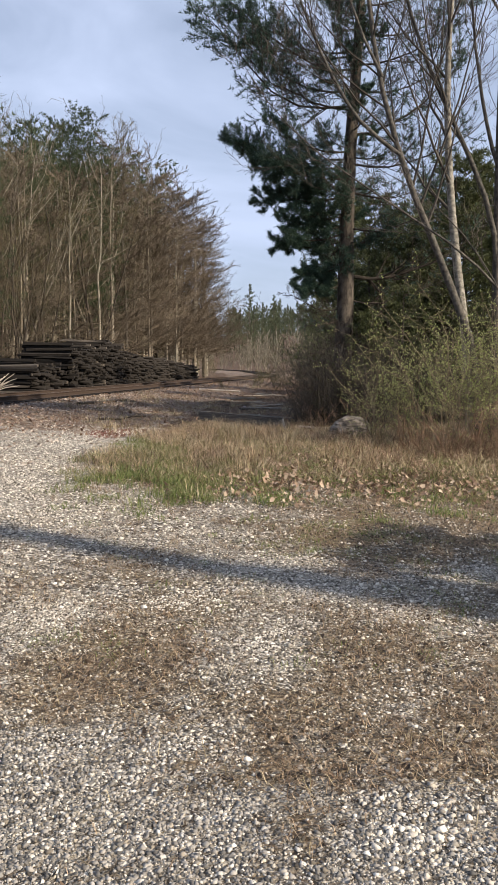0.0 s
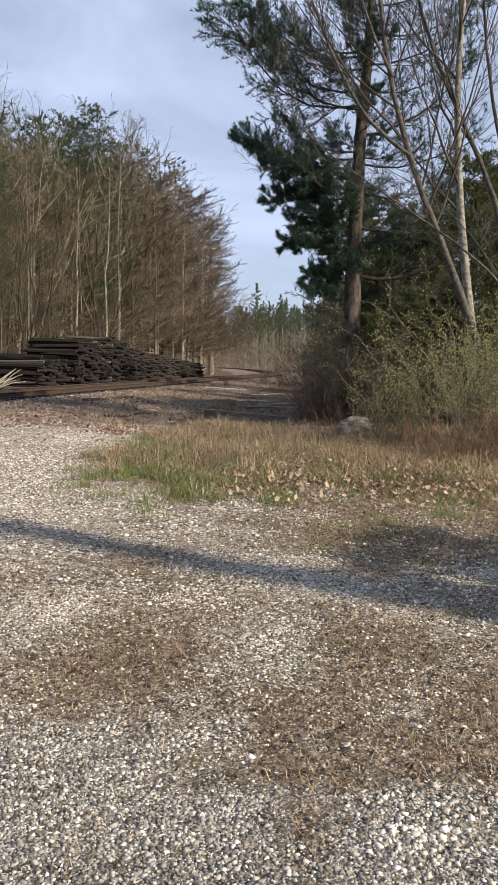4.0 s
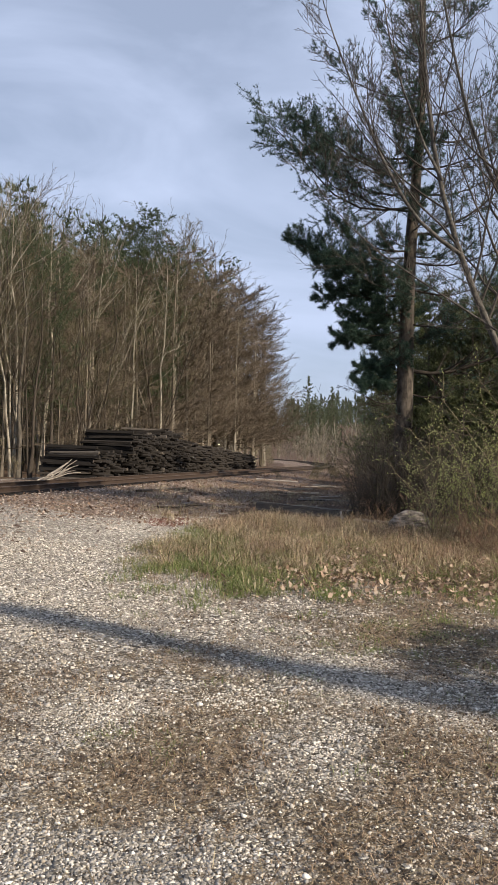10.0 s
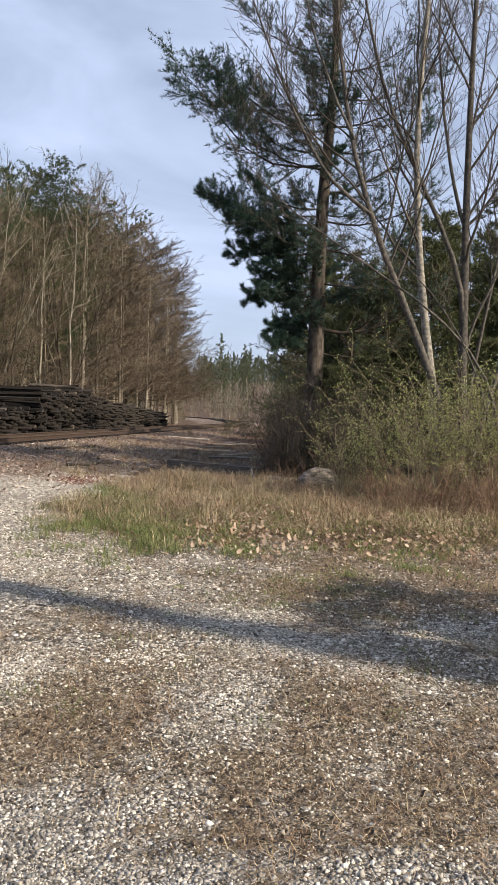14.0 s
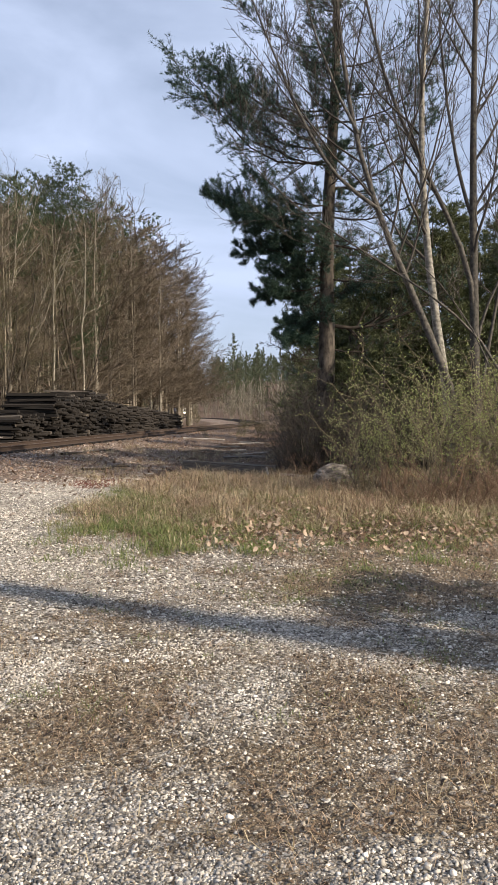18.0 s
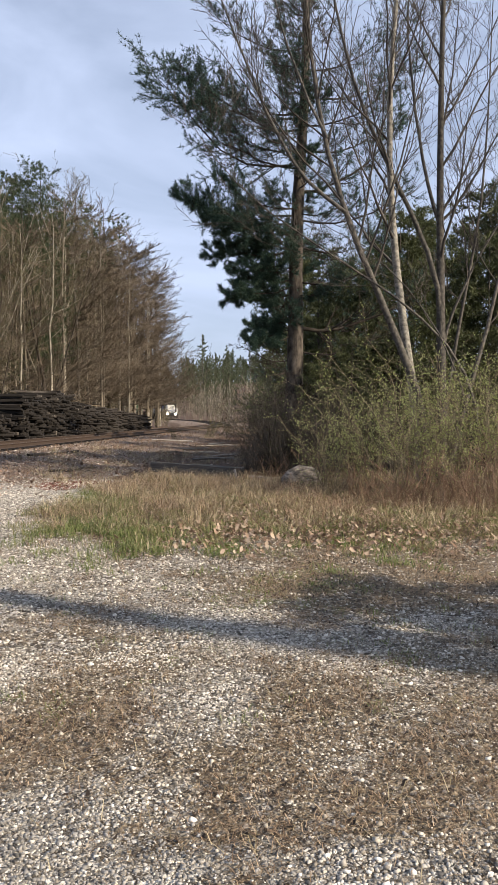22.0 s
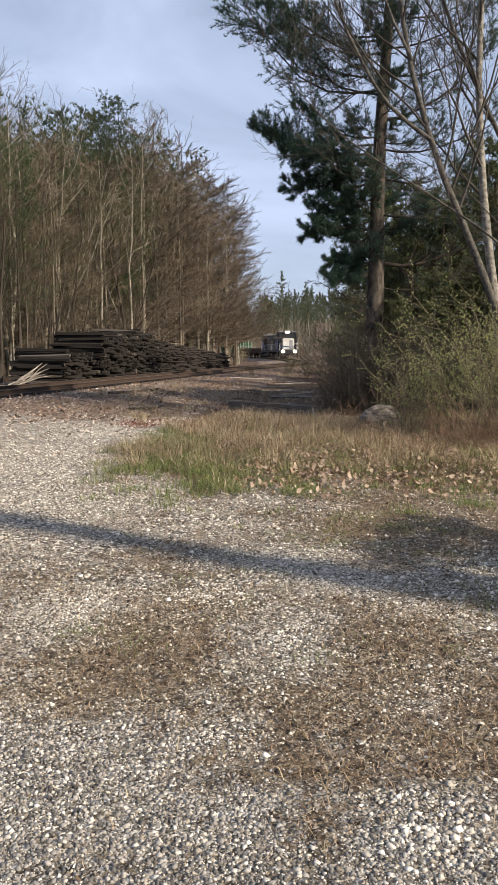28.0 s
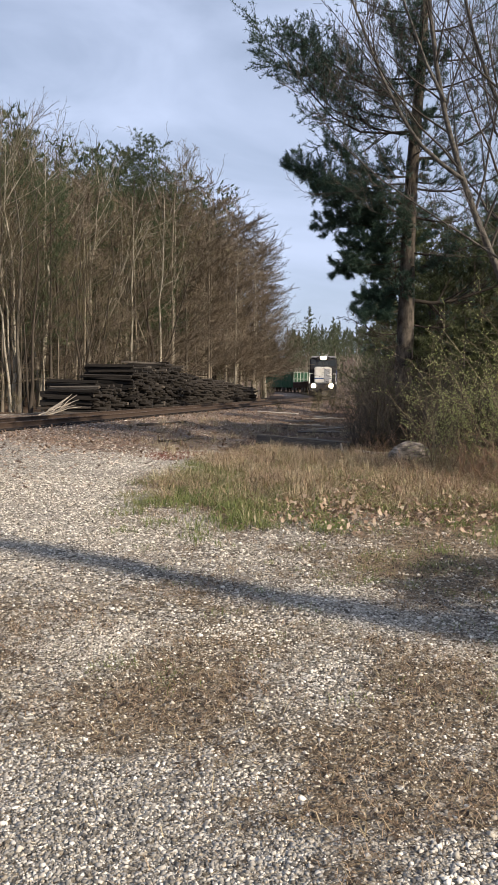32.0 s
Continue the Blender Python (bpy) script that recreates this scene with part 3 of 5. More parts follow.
def bare_parts(height, r, trunk_mat, twig_mat, limbs=16, forks=6, twigs=4, up=0.25, low=0.3, floor=0.006, wide=(0.18, 0.40), stems=2, lean=0.06):
    p, q = trunk_line(height, r, (rng.normal() * lean, rng.normal() * lean), wobble=1.5 * lean)
    for _ in range(int(rng.integers(1, stems + 1)) if height > 5 and stems else 0):
        p2, q2 = trunk_line(height * rng.uniform(0.7, 0.95), r * rng.uniform(0.55, 0.8), (rng.normal() * 0.13, rng.normal() * 0.13), wobble=0.09)
        p, q = np.concatenate([p, p2]), np.concatenate([q, q2])
    limbs = max(8, int(limbs / len(p) * 1.25))
    l1, r1 = spawn(p, q, limbs, (low, 0.98), (25, 65), wide, 5, up, 0.16, 0.42, 0.6, floor=floor * 1.5)
    l2, r2 = spawn(l1, r1, forks, (0.15, 1.0), (20, 60), (0.3, 0.6), 3, 0.12, 0.12, 0.55, 0.5, floor=floor)
    l3, r3 = spawn(l2, r2, twigs, (0.1, 1.0), (20, 60), (0.35, 0.8), 2, 0.06, 0.12, 0.6, 0.4, floor=floor * 0.8)
    return [("trunk", joined([tubes(p, q, 6), tubes(l1, r1, 3)]), trunk_mat), ("crown", joined([tubes(l2, r2, 3), tubes(l3, r3, 3)]), twig_mat)]


def edge_parts(height, r, reach):
    """A tree at the wood's edge: long level branches, swept up at their ends."""
    p, q = trunk_line(height * 0.9, r, n=8, wobble=0.03, top=0.1)
    l1, r1 = spawn(p, q, 58, (0.1, 0.99), (62, 96), (reach * 0.55, reach * 1.4), 5, 0.15, 0.06, 0.34, 0.6, tip=0.3, floor=0.020)
    l2, r2 = spawn(l1, r1, 13, (0.12, 1.0), (15, 40), (0.22, 0.5), 3, 0.10, 0.06, 0.55, 0.5, 0.6, floor=0.015)
    l3, r3 = spawn(l2, r2, 1, (0.1, 1.0), (18, 50), (0.4, 0.8), 2, 0.10, 0.05, 0.6, 0.4, floor=0.013)
    return [("trunk", tubes(p, q, 7), BARK_PALE if reach > 0.29 else BARK_BROWN), ("crown", joined([tubes(l1, r1, 3), tubes(l2, r2, 3), tubes(l3, r3, 3)]), TWIG_RED)]


def conifer_parts(height, r, needle, low=0.25, whorls=46, count=9, size=0.55, width=0.10, reach=0.2, droop=0.0, taper=0.8, bare=False, sprays=6, framed=True):
    """A conifer; bare: without the inner branches, which its needles hide from afar."""
    p, q = trunk_line(height, r, n=8, wobble=0.006, top=0.05)
    l1, r1 = spawn(p, q, whorls, (low, 0.99), (60, 95), (reach * 0.7, reach * 1.25), 5, 0.18 - droop, 0.08, 0.3, taper)
    at = np.concatenate([l1[:, 1], l1[:, 2], l1[:, 3], l1[:, 4]])
    parts = [("trunk", tubes(p, q, 5 if bare else 7), BARK_PINE)]
    if not bare:
        l2, r2 = spawn(l1, r1, sprays, (0.2, 1.0), (25, 70), (0.25, 0.5), 3, 0.1, 0.1, 0.6, 0.5, 0.5)
        at = np.concatenate([l2[:, 1], l2[:, 2], l1[:, 2], l1[:, 3], l1[:, 4]])
        parts.append(("limb_frame", joined([tubes(l1, r1, 3), tubes(l2, r2, 3)]) if framed else tubes(l1, r1, 3), BARK_DARK))
    out = at - p[0, np.clip((at[:, 2] / height * 7).astype(int), 0, 7)]
    out /= np.linalg.norm(out, axis=1, keepdims=True) + 1e-9
    return parts + [("crown_needles", tufts(at, count, size, width, out, 0.5 - 2 * droop), needle)]


def plant(tree, x, y, turn=0, scale=1.0):
    """Moves the first of a kind, or copies it, to stand at x, y."""
    m = pose(x, y, float(land(x, y)), 0, 0, turn)
    if not tree.get("set"):
        tree["set"] = 1
        tree.matrix_world = m @ Matrix.Scale(scale, 4)
        return tree
    ob = copy_thing(tree, m)
    ob.scale = (scale, scale, scale)
    return ob


def woods(name, label, sites):
    """One object of many trees that stand too far or too thick to be told apart: sites of (parts, x, y, turn, scale)."""
    chunks, index, mats = [], [], []
    for parts, x, y, turn, scale in sites:
        c, s = math.cos(turn) * scale, math.sin(turn) * scale
        m = np.array([[c, s, 0], [-s, c, 0], [0, 0, scale]])
        for _, (v, t), mat in parts:
            if mat not in mats:
                mats.append(mat)
            chunks.append((v @ m + [x, y, float(land(x, y))], t))
            index.append(np.full(len(t), mats.index(mat), np.int32))
    me = tri_mesh(name, *joined(chunks))
    for mat in mats:
        me.materials.append(mat)
    me.polygons.foreach_set("material_index", np.concatenate(index))
    return tagged(part(name, me, None), label, "woods", kind="stuff")


# how high the woods stand over the eye line, per metre of distance, by bearing x / y
CANOPY = ([-0.40, -0.361, -0.319, -0.271, -0.222, -0.177, -0.153, -0.122, -0.09, -0.062, -0.034, -0.013, 0.0], [0.35, 0.343, 0.34, 0.305, 0.296, 0.293, 0.285, 0.272, 0.248, 0.215, 0.167, 0.12, 0.096])


def canopy(x, y):
    """The height of the woods' tops above the ground at x, y."""
    return 1.6 + float(np.interp(x / y, *CANOPY)) * y - float(land(x, y))


def forest():
    group = "bare trees beside the track"
    kinds = [bare_parts(h, r, b, w, n, 5, 2, low=lo, floor=0.009) for h, r, b, w, n, lo in (
        (19, 0.18, BARK_GREY, TWIG, 30, 0.35), (17, 0.14, BARK_PALE, TWIG, 26, 0.45), (20, 0.2, BARK_DARK, TWIG, 32, 0.3),
        (15, 0.12, BARK_PALE, TWIG, 20, 0.5), (18, 0.16, BARK_DARK, TWIG_RED, 28, 0.3), (13, 0.10, BARK_PALE, TWIG, 20, 0.4))]
    bare = [made(k, "tall leafless tree with a slim trunk and thin brown twigs" if n != 3 else "leafless tree with a pale slender trunk", group) for n, k in enumerate(kinds)]
    edges = [edge_parts(h, 0.15, w) for h, w in ((21, 0.27), (19, 0.30), (20, 0.25))]
    edge = [made(k, "leafless tree with long level brown branches at the wood's edge", "trees at the wood's edge") for k in edges]
    greens = [conifer_parts(h, 0.18, NEEDLE_FAR, 0.25, 120, 16, 0.22, 0.03, 0.15, taper=0.45, sprays=6, framed=False) for h in (22, 19)]
    plain_greens = [conifer_parts(h, 0.18, NEEDLE_FAR, 0.2, 90, 7, 0.5, 0.12, 0.16, taper=0.5, bare=True) for h in (22, 19)]
    dense = [conifer_parts(h, 0.2, NEEDLE_FAR, 0.06, 70, 6, 0.6, 0.11, 0.22, bare=True) for h in (21, 18)]
    pines = [made(k, "tall green pine standing behind the bare trees", "green pines on the slope") for k in greens]
    hidden = [made(k, "tall green pine standing behind the bare trees", "green pines on the slope") for k in plain_greens]
    place = np.random.default_rng(21)
    n = 0
    while n < 86:
        y = 27 + 62 * place.random() ** 1.1
        s = -7.6 - 15 * place.random() ** 1.3
        x = float(track_x(y)) + s
        if x < -0.44 * y - 1 or (y < 37 and s > -8.5) or (y > 62 and s > -11.5):
            continue
        tall = (19, 17, 20, 15, 18, 13)[n % 6]
        plant(bare[n % 6], x, y, place.uniform(0, 360), min(1.3, place.uniform(0.7, 0.93) * canopy(x, y) / tall))
        n += 1
    for k, (y, s, sc) in enumerate([(52, -9.5, 0.72), (57, -8.6, 0.85), (61, -9.8, 0.85), (65, -8.2, 0.98), (69, -9.6, 1.0), (73, -7.8, 1.0), (77, -8.8, 1.1), (81, -7.6, 1.04), (85, -8.3, 1.1), (89, -7.4, 1.04),
                                    (93, -7.8, 1.05), (97, -7.3, 1.0), (101, -7.8, 1.0), (105, -7.6, 0.95), (66, -11.5, 0.9), (75, -11.5, 1.05), (84, -11.2, 1.15), (94, -11, 1.1), (104, -11, 1.05), (79, -10, 1.05), (87, -10, 1.1), (91, -9.4, 1.0), (99, -9.6, 1.05), (71, -10.4, 1.1), (108, -9.0, 0.95), (83, -8.9, 1.08), (88, -8.6, 1.06), (92, -8.5, 1.05), (96, -8.4, 1.02), (74, -9.2, 1.05), (100, -8.6, 1.0)]):
        plant(edge[k % 3], float(track_x(y)) + s, y, place.uniform(0, 360), sc)
    for k, (y, s, sc) in enumerate([(41, -9.2, 0.55), (44.5, -8.8, 0.6), (47.5, -10.5, 0.7), (50, -8.8, 0.72), (39, -11.5, 0.55), (55, -10.6, 0.85)]):
        plant(edge[k % 3], float(track_x(y)) + s, y, place.uniform(0, 360), sc)
    vase = made(bare_parts(19.5, 0.15, BARK_GREY, TWIG, 30, 6, 3, up=0.35, low=0.5, floor=0.012, wide=(0.12, 0.26), stems=0), "taller leafless tree with an upright spreading crown", group)
    plant(vase, -8.9, 70, 40, 1.1)
    for k, (x, y) in enumerate([(-12.4, 66), (-11.5, 66.5), (-13.2, 67), (-12.0, 63), (-13.9, 58), (-15.3, 58), (-16.8, 60), (-14.6, 62), (-18.4, 58), (-14.3, 69), (-17.5, 52), (-19.6, 54), (-21.5, 52), (-23, 57), (-17.2, 47), (-15.8, 47), (-18.8, 49), (-13.2, 44), (-15.0, 43), (-16.0, 53), (-20.4, 57)]):
        plant(pines[k % 2], x, y, 37 * k, (0.99 if k < 3 else place.uniform(0.72, 0.88)) * canopy(x, y) / (22, 19)[k % 2])
    n = 0
    while n < 26:
        y, s = 40 + 58 * place.random(), -11.5 - 11 * place.random()
        x = float(track_x(y)) + s
        if x < -0.5 * y:
            continue
        plant(hidden[n % 2], x, y, place.uniform(0, 360), place.uniform(0.78, 0.95) * canopy(x, y) / 22)
        n += 1
    sites = []
    thin = [bare_parts(h, 0.1, BARK_BROWN, TWIG, 20, 6, 2, low=0.2, floor=0.014) for h in (17, 19)]
    while len(sites) < 120:
        y, s = 36 + 90 * place.random(), -14 - 36 * place.random()
        x = float(track_x(y)) + s
        if x < -0.5 * y - 3:
            continue
        pick = place.random()
        sites.append(((thin[len(sites) % 2] if pick < 0.35 else dense[len(sites) % 2]), x, y, place.uniform(0, 6.28), place.uniform(0.7, 0.93) * canopy(x, y) / 20))
    for k in range(80):
        y = 27 + 70 * place.random() ** 1.3
        x = float(track_x(y)) - 11.5 - 12 * place.random()
        sites.append((dense[k % 2], x, y, place.uniform(0, 6.28), place.uniform(0.3, 0.55)))
    poles = []
    for k in range(4):
        p, q = trunk_line(rng.uniform(7, 12), rng.uniform(0.03, 0.06), (rng.normal() * 0.05, rng.normal() * 0.05), 7, 0.05)
        l1, r1 = spawn(p, q, 14, (0.3, 0.98), (25, 60), (0.12, 0.3), 4, 0.2, 0.1, 0.5, 0.5, floor=0.007)
        l2, r2 = spawn(l1, r1, 4, (0.2, 1), (20, 60), (0.3, 0.6), 2, 0.1, 0.1, 0.6, 0.4, floor=0.006)
        poles.append([("trunk", tubes(p, q, 5), BARK_PALE if k < 1 else BARK_BROWN), ("crown", joined([tubes(l1, r1, 3), tubes(l2, r2, 3)]), TWIG)])
    thicket = []
    while len(thicket) < 100:
        y, s = 28 + 78 * place.random(), -7.4 - 9 * place.random()
        x = float(track_x(y)) + s
        if x > -0.44 * y - 1:
            thicket.append((poles[len(thicket) % 4], x, y, place.uniform(0, 6.28), place.uniform(0.6, 1.0) * min(1, 0.02 * y + 0.3)))
    twiggy = [bare_parts(h, 0.02, BARK_BROWN, TWIG, 14, 4, 1, low=0.05, up=0.4, floor=0.010, wide=(0.3, 0.6)) for h in (1.6, 2.2)]
    low = []
    while len(low) < 44:
        y, s = 27 + 80 * place.random(), -6.2 - 7 * place.random()
        x = float(track_x(y)) + s
        if x > -0.44 * y - 1:
            low.append((twiggy[len(low) % 2], x, y, place.uniform(0, 6.28), place.uniform(0.5, 1.1)))
    woods("forest_brush", "low leafless brush along the edge of the woods", low)
    woods("sapling_thicket", "thin pale leafless saplings at the foot of the woods", thicket)
    woods("hillside_woods", "dense mixed woods of bare trees and pines on the slope", sites)


def far_woods():
    firs = [conifer_parts(h, 0.22, NEEDLE_DIM, 0.04, 36, 5, 0.75, 0.25, w * 1.05, 0.1, 0.97, True) for h, w in ((16, 0.28), (13, 0.34), (18, 0.25))]
    brush = [bare_parts(h, 0.07, BARK_PALE, TWIG_TAN, 16, 4, 1, low=0.06, up=0.4, floor=0.04) for h in (7, 9)]
    place = np.random.default_rng(5)
    sites = []
    for k in range(370):
        y = place.uniform(330, 600)
        x = place.uniform(-0.16, 0.24) * y
        sites.append((firs[k % 3], x, y, place.uniform(0, 6.28), place.uniform(0.8, 1.25)))
    sites.append((firs[0], 8.0, 400, 1.0, 1.75))
    for k in range(46):
        y = place.uniform(255, 330)
        x = place.uniform(-0.12, 0.24) * y
        if abs(x - float(track_x(y))) > 5:
            sites.append((firs[k % 3], x, y, place.uniform(0, 6.28), place.uniform(0.5, 0.8)))
    for k in range(50):
        y = place.uniform(95, 235)
        x = place.uniform(0.095, 0.3) * y
        sites.append((firs[k % 3], x, y, place.uniform(0, 6.28), place.uniform(0.4, 0.65)))
    woods("far_conifers", "dark green conifer woods beyond the bend", sites)
    sites = []
    for k in range(58):
        y = place.uniform(128, 300)
        x = float(track_x(y)) + (place.uniform(5.0, 24) if place.random() < 0.7 else -place.uniform(5.5, 16))
        if -0.03 < x / y < 0.03 and y < 200 and x > track_x(y):
            continue
        sites.append((brush[k % 2], x, y, place.uniform(0, 6.28), place.uniform(0.6, 1.2)))
    woods("far_brush", "brown leafless brush beside the bend", sites)


def big_pine():
    """The white pine by the track: needle masses to the left, thin and half bare to the right and above."""
    tree = tagged(new("white_pine"), "tall white pine with dark needle clumps and a rough trunk", "tree")
    x0, y0 = 2.70, 21.0
    tree.matrix_world = pose(x0, y0, float(land(x0, y0)))
    s = np.linspace(0, 1, 24)
    p = np.stack([0.42 * np.sin(s * 1.9) + 0.05 * np.sin(13 * s), 0.05 * np.sin(5 * s), -0.15 + 18.2 * s], 1)[None]
    q = (0.28 * (1 - 0.93 * s**0.8))[None]
    q[0, 0] *= 1.25
    part("trunk", tri_mesh("trunk", *tubes(p, q, 14), True), BARK_PINE, tree)
    # height, bearing (degrees from +x towards +y), length, rise at the tip, share with needles
    limbs = [(8.2, 184, 3.95, 2.25, 0.95), (8.6, 172, 3.4, 1.7, 0.85), (8.1, 190, 3.2, 1.4, 0.6), (9.1, 188, 3.3, 1.3, 0.75), (9.4, 168, 2.6, 1.0, 0.6), 
             (6.7, 184, 3.0, 0.45, 1), (6.3, 198, 2.7, 0.1, 1), (6.9, 170, 2.7, 0.5, 1), (6.0, 186, 2.0, -0.05, 1), (7.1, 200, 2.3, 0.5, 0.9), (6.4, 215, 2.2, 0.3, 0.9), (6.1, 172, 2.3, 0.0, 1),
             (5.3, 184, 1.8, -0.5, 1), (5.1, 200, 1.7, -0.3, 1), (4.9, 168, 1.6, -0.1, 1), (5.6, 192, 1.7, -0.3, 1), (5.5, 215, 1.5, -0.2, 0.9),
             (4.0, 190, 1.35, -0.35, 1), (3.8, 206, 1.25, -0.3, 1), (4.3, 176, 1.3, -0.3, 1),
             (3.9, 192, 0.75, 2.3, 0.25), (3.2, 195, 1.6, 0.4, 0.0), (2.9, 215, 1.5, -0.3, 0.05), (2.4, 230, 1.4, -0.5, 0.0), (2.0, 200, 1.3, -0.7, 0.0), (2.6, 290, 1.5, -0.6, 0.0),
             (7.5, 355, 2.7, 1.7, 0.3), (4.0, 2, 3.7, 1.4, 0.15), (3.4, 345, 2.8, 0.6, 0.1), (5.2, 330, 2.6, 0.3, 0.2), (6.1, 20, 3.0, 0.6, 0.3), (6.8, 340, 3.0, 0.7, 0.25), (8.6, 15, 3.0, 1.2, 0.35), (9.2, 330, 2.9, 1.2, 0.4),
             (6.5, 80, 2.6, 0.3, 0.8), (4.8, 110, 2.2, -0.2, 0.8), (9.3, 260, 2.4, 0.9, 0.45), (7.6, 285, 2.2, 0.5, 0.15)]
    limbs += [(9.6 + 8.2 * (k / 27) + rng.normal() * 0.15, 137.5 * k + 190 + rng.normal() * 25, (3.0 - 2.0 * k / 27) * rng.uniform(0.7, 1.15), 1.5 - k / 27, 0.3) for k in range(27)]
    limbs += [(4.4 + 0.32 * k + rng.normal() * 0.15, 270 + rng.normal() * 45, rng.uniform(0.6, 1.8), rng.uniform(0.0, 0.6), 0.25) for k in range(20)]
    for h, az, length, rise, share in limbs:
        i = h / 18.2 * 23
        k = int(i)
        base = p[0, k] + (p[0, k + 1] - p[0, k]) * (i - k)
        u = np.linspace(0, 1, 7)
        a = radians(az)
        line = base + np.stack([np.cos(a) * length * u, np.sin(a) * length * u, rise * u**1.5 - 0.08 * length * np.sin(u * 3.1)], 1)
        line[1:] += rng.normal(size=(6, 3)).cumsum(0) * 0.015 * length
        thick = 0.02 + 0.011 * length if h in (7.5, 4.0) and az in (355, 2) else 0.012 + 0.006 * length
        l1, r1 = line[None], thick * (1 - 0.85 * u)[None]
        l2, r2 = spawn(l1, r1, int(9 + 6 * length), (0.12, 1.0), (30, 65), (0.16, 0.34), 4, 0.2, 0.07, 0.5, 0.45, 0.3, floor=0.005)
        l3, r3 = spawn(l2, r2, 9, (0.15, 1.0), (25, 65), (0.3, 0.7), 3, 0.18, 0.08, 0.6, 0.4, floor=0.004)
        limb = part("limb", tri_mesh("limb", *joined([tubes(l1, r1, 6), tubes(l2, r2, 4), tubes(l3, r3, 3)]), True), BARK_DARK, tree)
        at = np.concatenate([l3[:, 2], l3[:, 1], 0.5 * (l3[:, 1] + l3[:, 2]), 0.5 * (l3[:, 0] + l3[:, 1]), l2[:, 3], 0.5 * (l2[:, 2] + l2[:, 3])])
        far = np.linalg.norm(at - base, axis=1) / length
        at = at[rng.random(len(at)) < share * np.clip((-0.15 if h > 7.3 else 0.35) + 1.4 * far, 0, 1)]
        if len(at):
            out = at - base
            out /= np.linalg.norm(out, axis=1, keepdims=True)
            part("needles", tri_mesh("needles", *tufts(at, 12, 0.115, 0.0115, out, 0.4)), NEEDLE, limb)


def stem_tree(name, label, x0, y0, stems, bark_mat, twigs=7, fine=5):
    """A tree of several stems: each a line of places (x, z) that it passes, its radius, where its branches begin, how many it has, and how far back it leans."""
    tree = tagged(new(name), label, "tree")
    ground_z = float(land(x0, y0))
    tree.matrix_world = pose(x0, y0, ground_z)
    for way, r, low, forks, back in stems:
        way = np.array(way, float) - [x0, ground_z]
        u = np.concatenate([[0], np.cumsum(np.hypot(*np.diff(way, axis=0).T))])
        u /= u[-1]
        s = np.linspace(0, 1, 14)
        deg = min(4, len(way) - 1)
        p = np.stack([np.polyval(np.polyfit(u, way[:, 0], deg), s), back * s, np.polyval(np.polyfit(u, way[:, 1], deg), s)], 1)[None]
        p[0, 1:] += rng.normal(size=(13, 3)).cumsum(0) * 0.012 * [1, 1, 0]
        q = (r * (1 - 0.86 * s**0.9))[None]
        stem = part("stem", tri_mesh("stem", *tubes(p, q, 9), True), bark_mat, tree)
        l1, r1 = spawn(p, q, forks, (low, 0.98), (20, 55), (0.12, 0.30), 7, 0.22, 0.10, 0.45, 0.5)
        l2, r2 = spawn(l1, r1, twigs, (0.15, 1.0), (20, 55), (0.2, 0.5), 5, 0.2, 0.12, 0.5, 0.45, floor=0.0045)
        l3, r3 = spawn(l2, r2, fine, (0.2, 1.0), (20, 50), (0.3, 0.6), 4, 0.15, 0.1, 0.6, 0.4, floor=0.0038)
        part("crown", tri_mesh("crown", *joined([tubes(l1, r1, 5), tubes(l2, r2, 4), tubes(l3, r3, 3)]), True), TWIG_GREY, stem)
    return tree


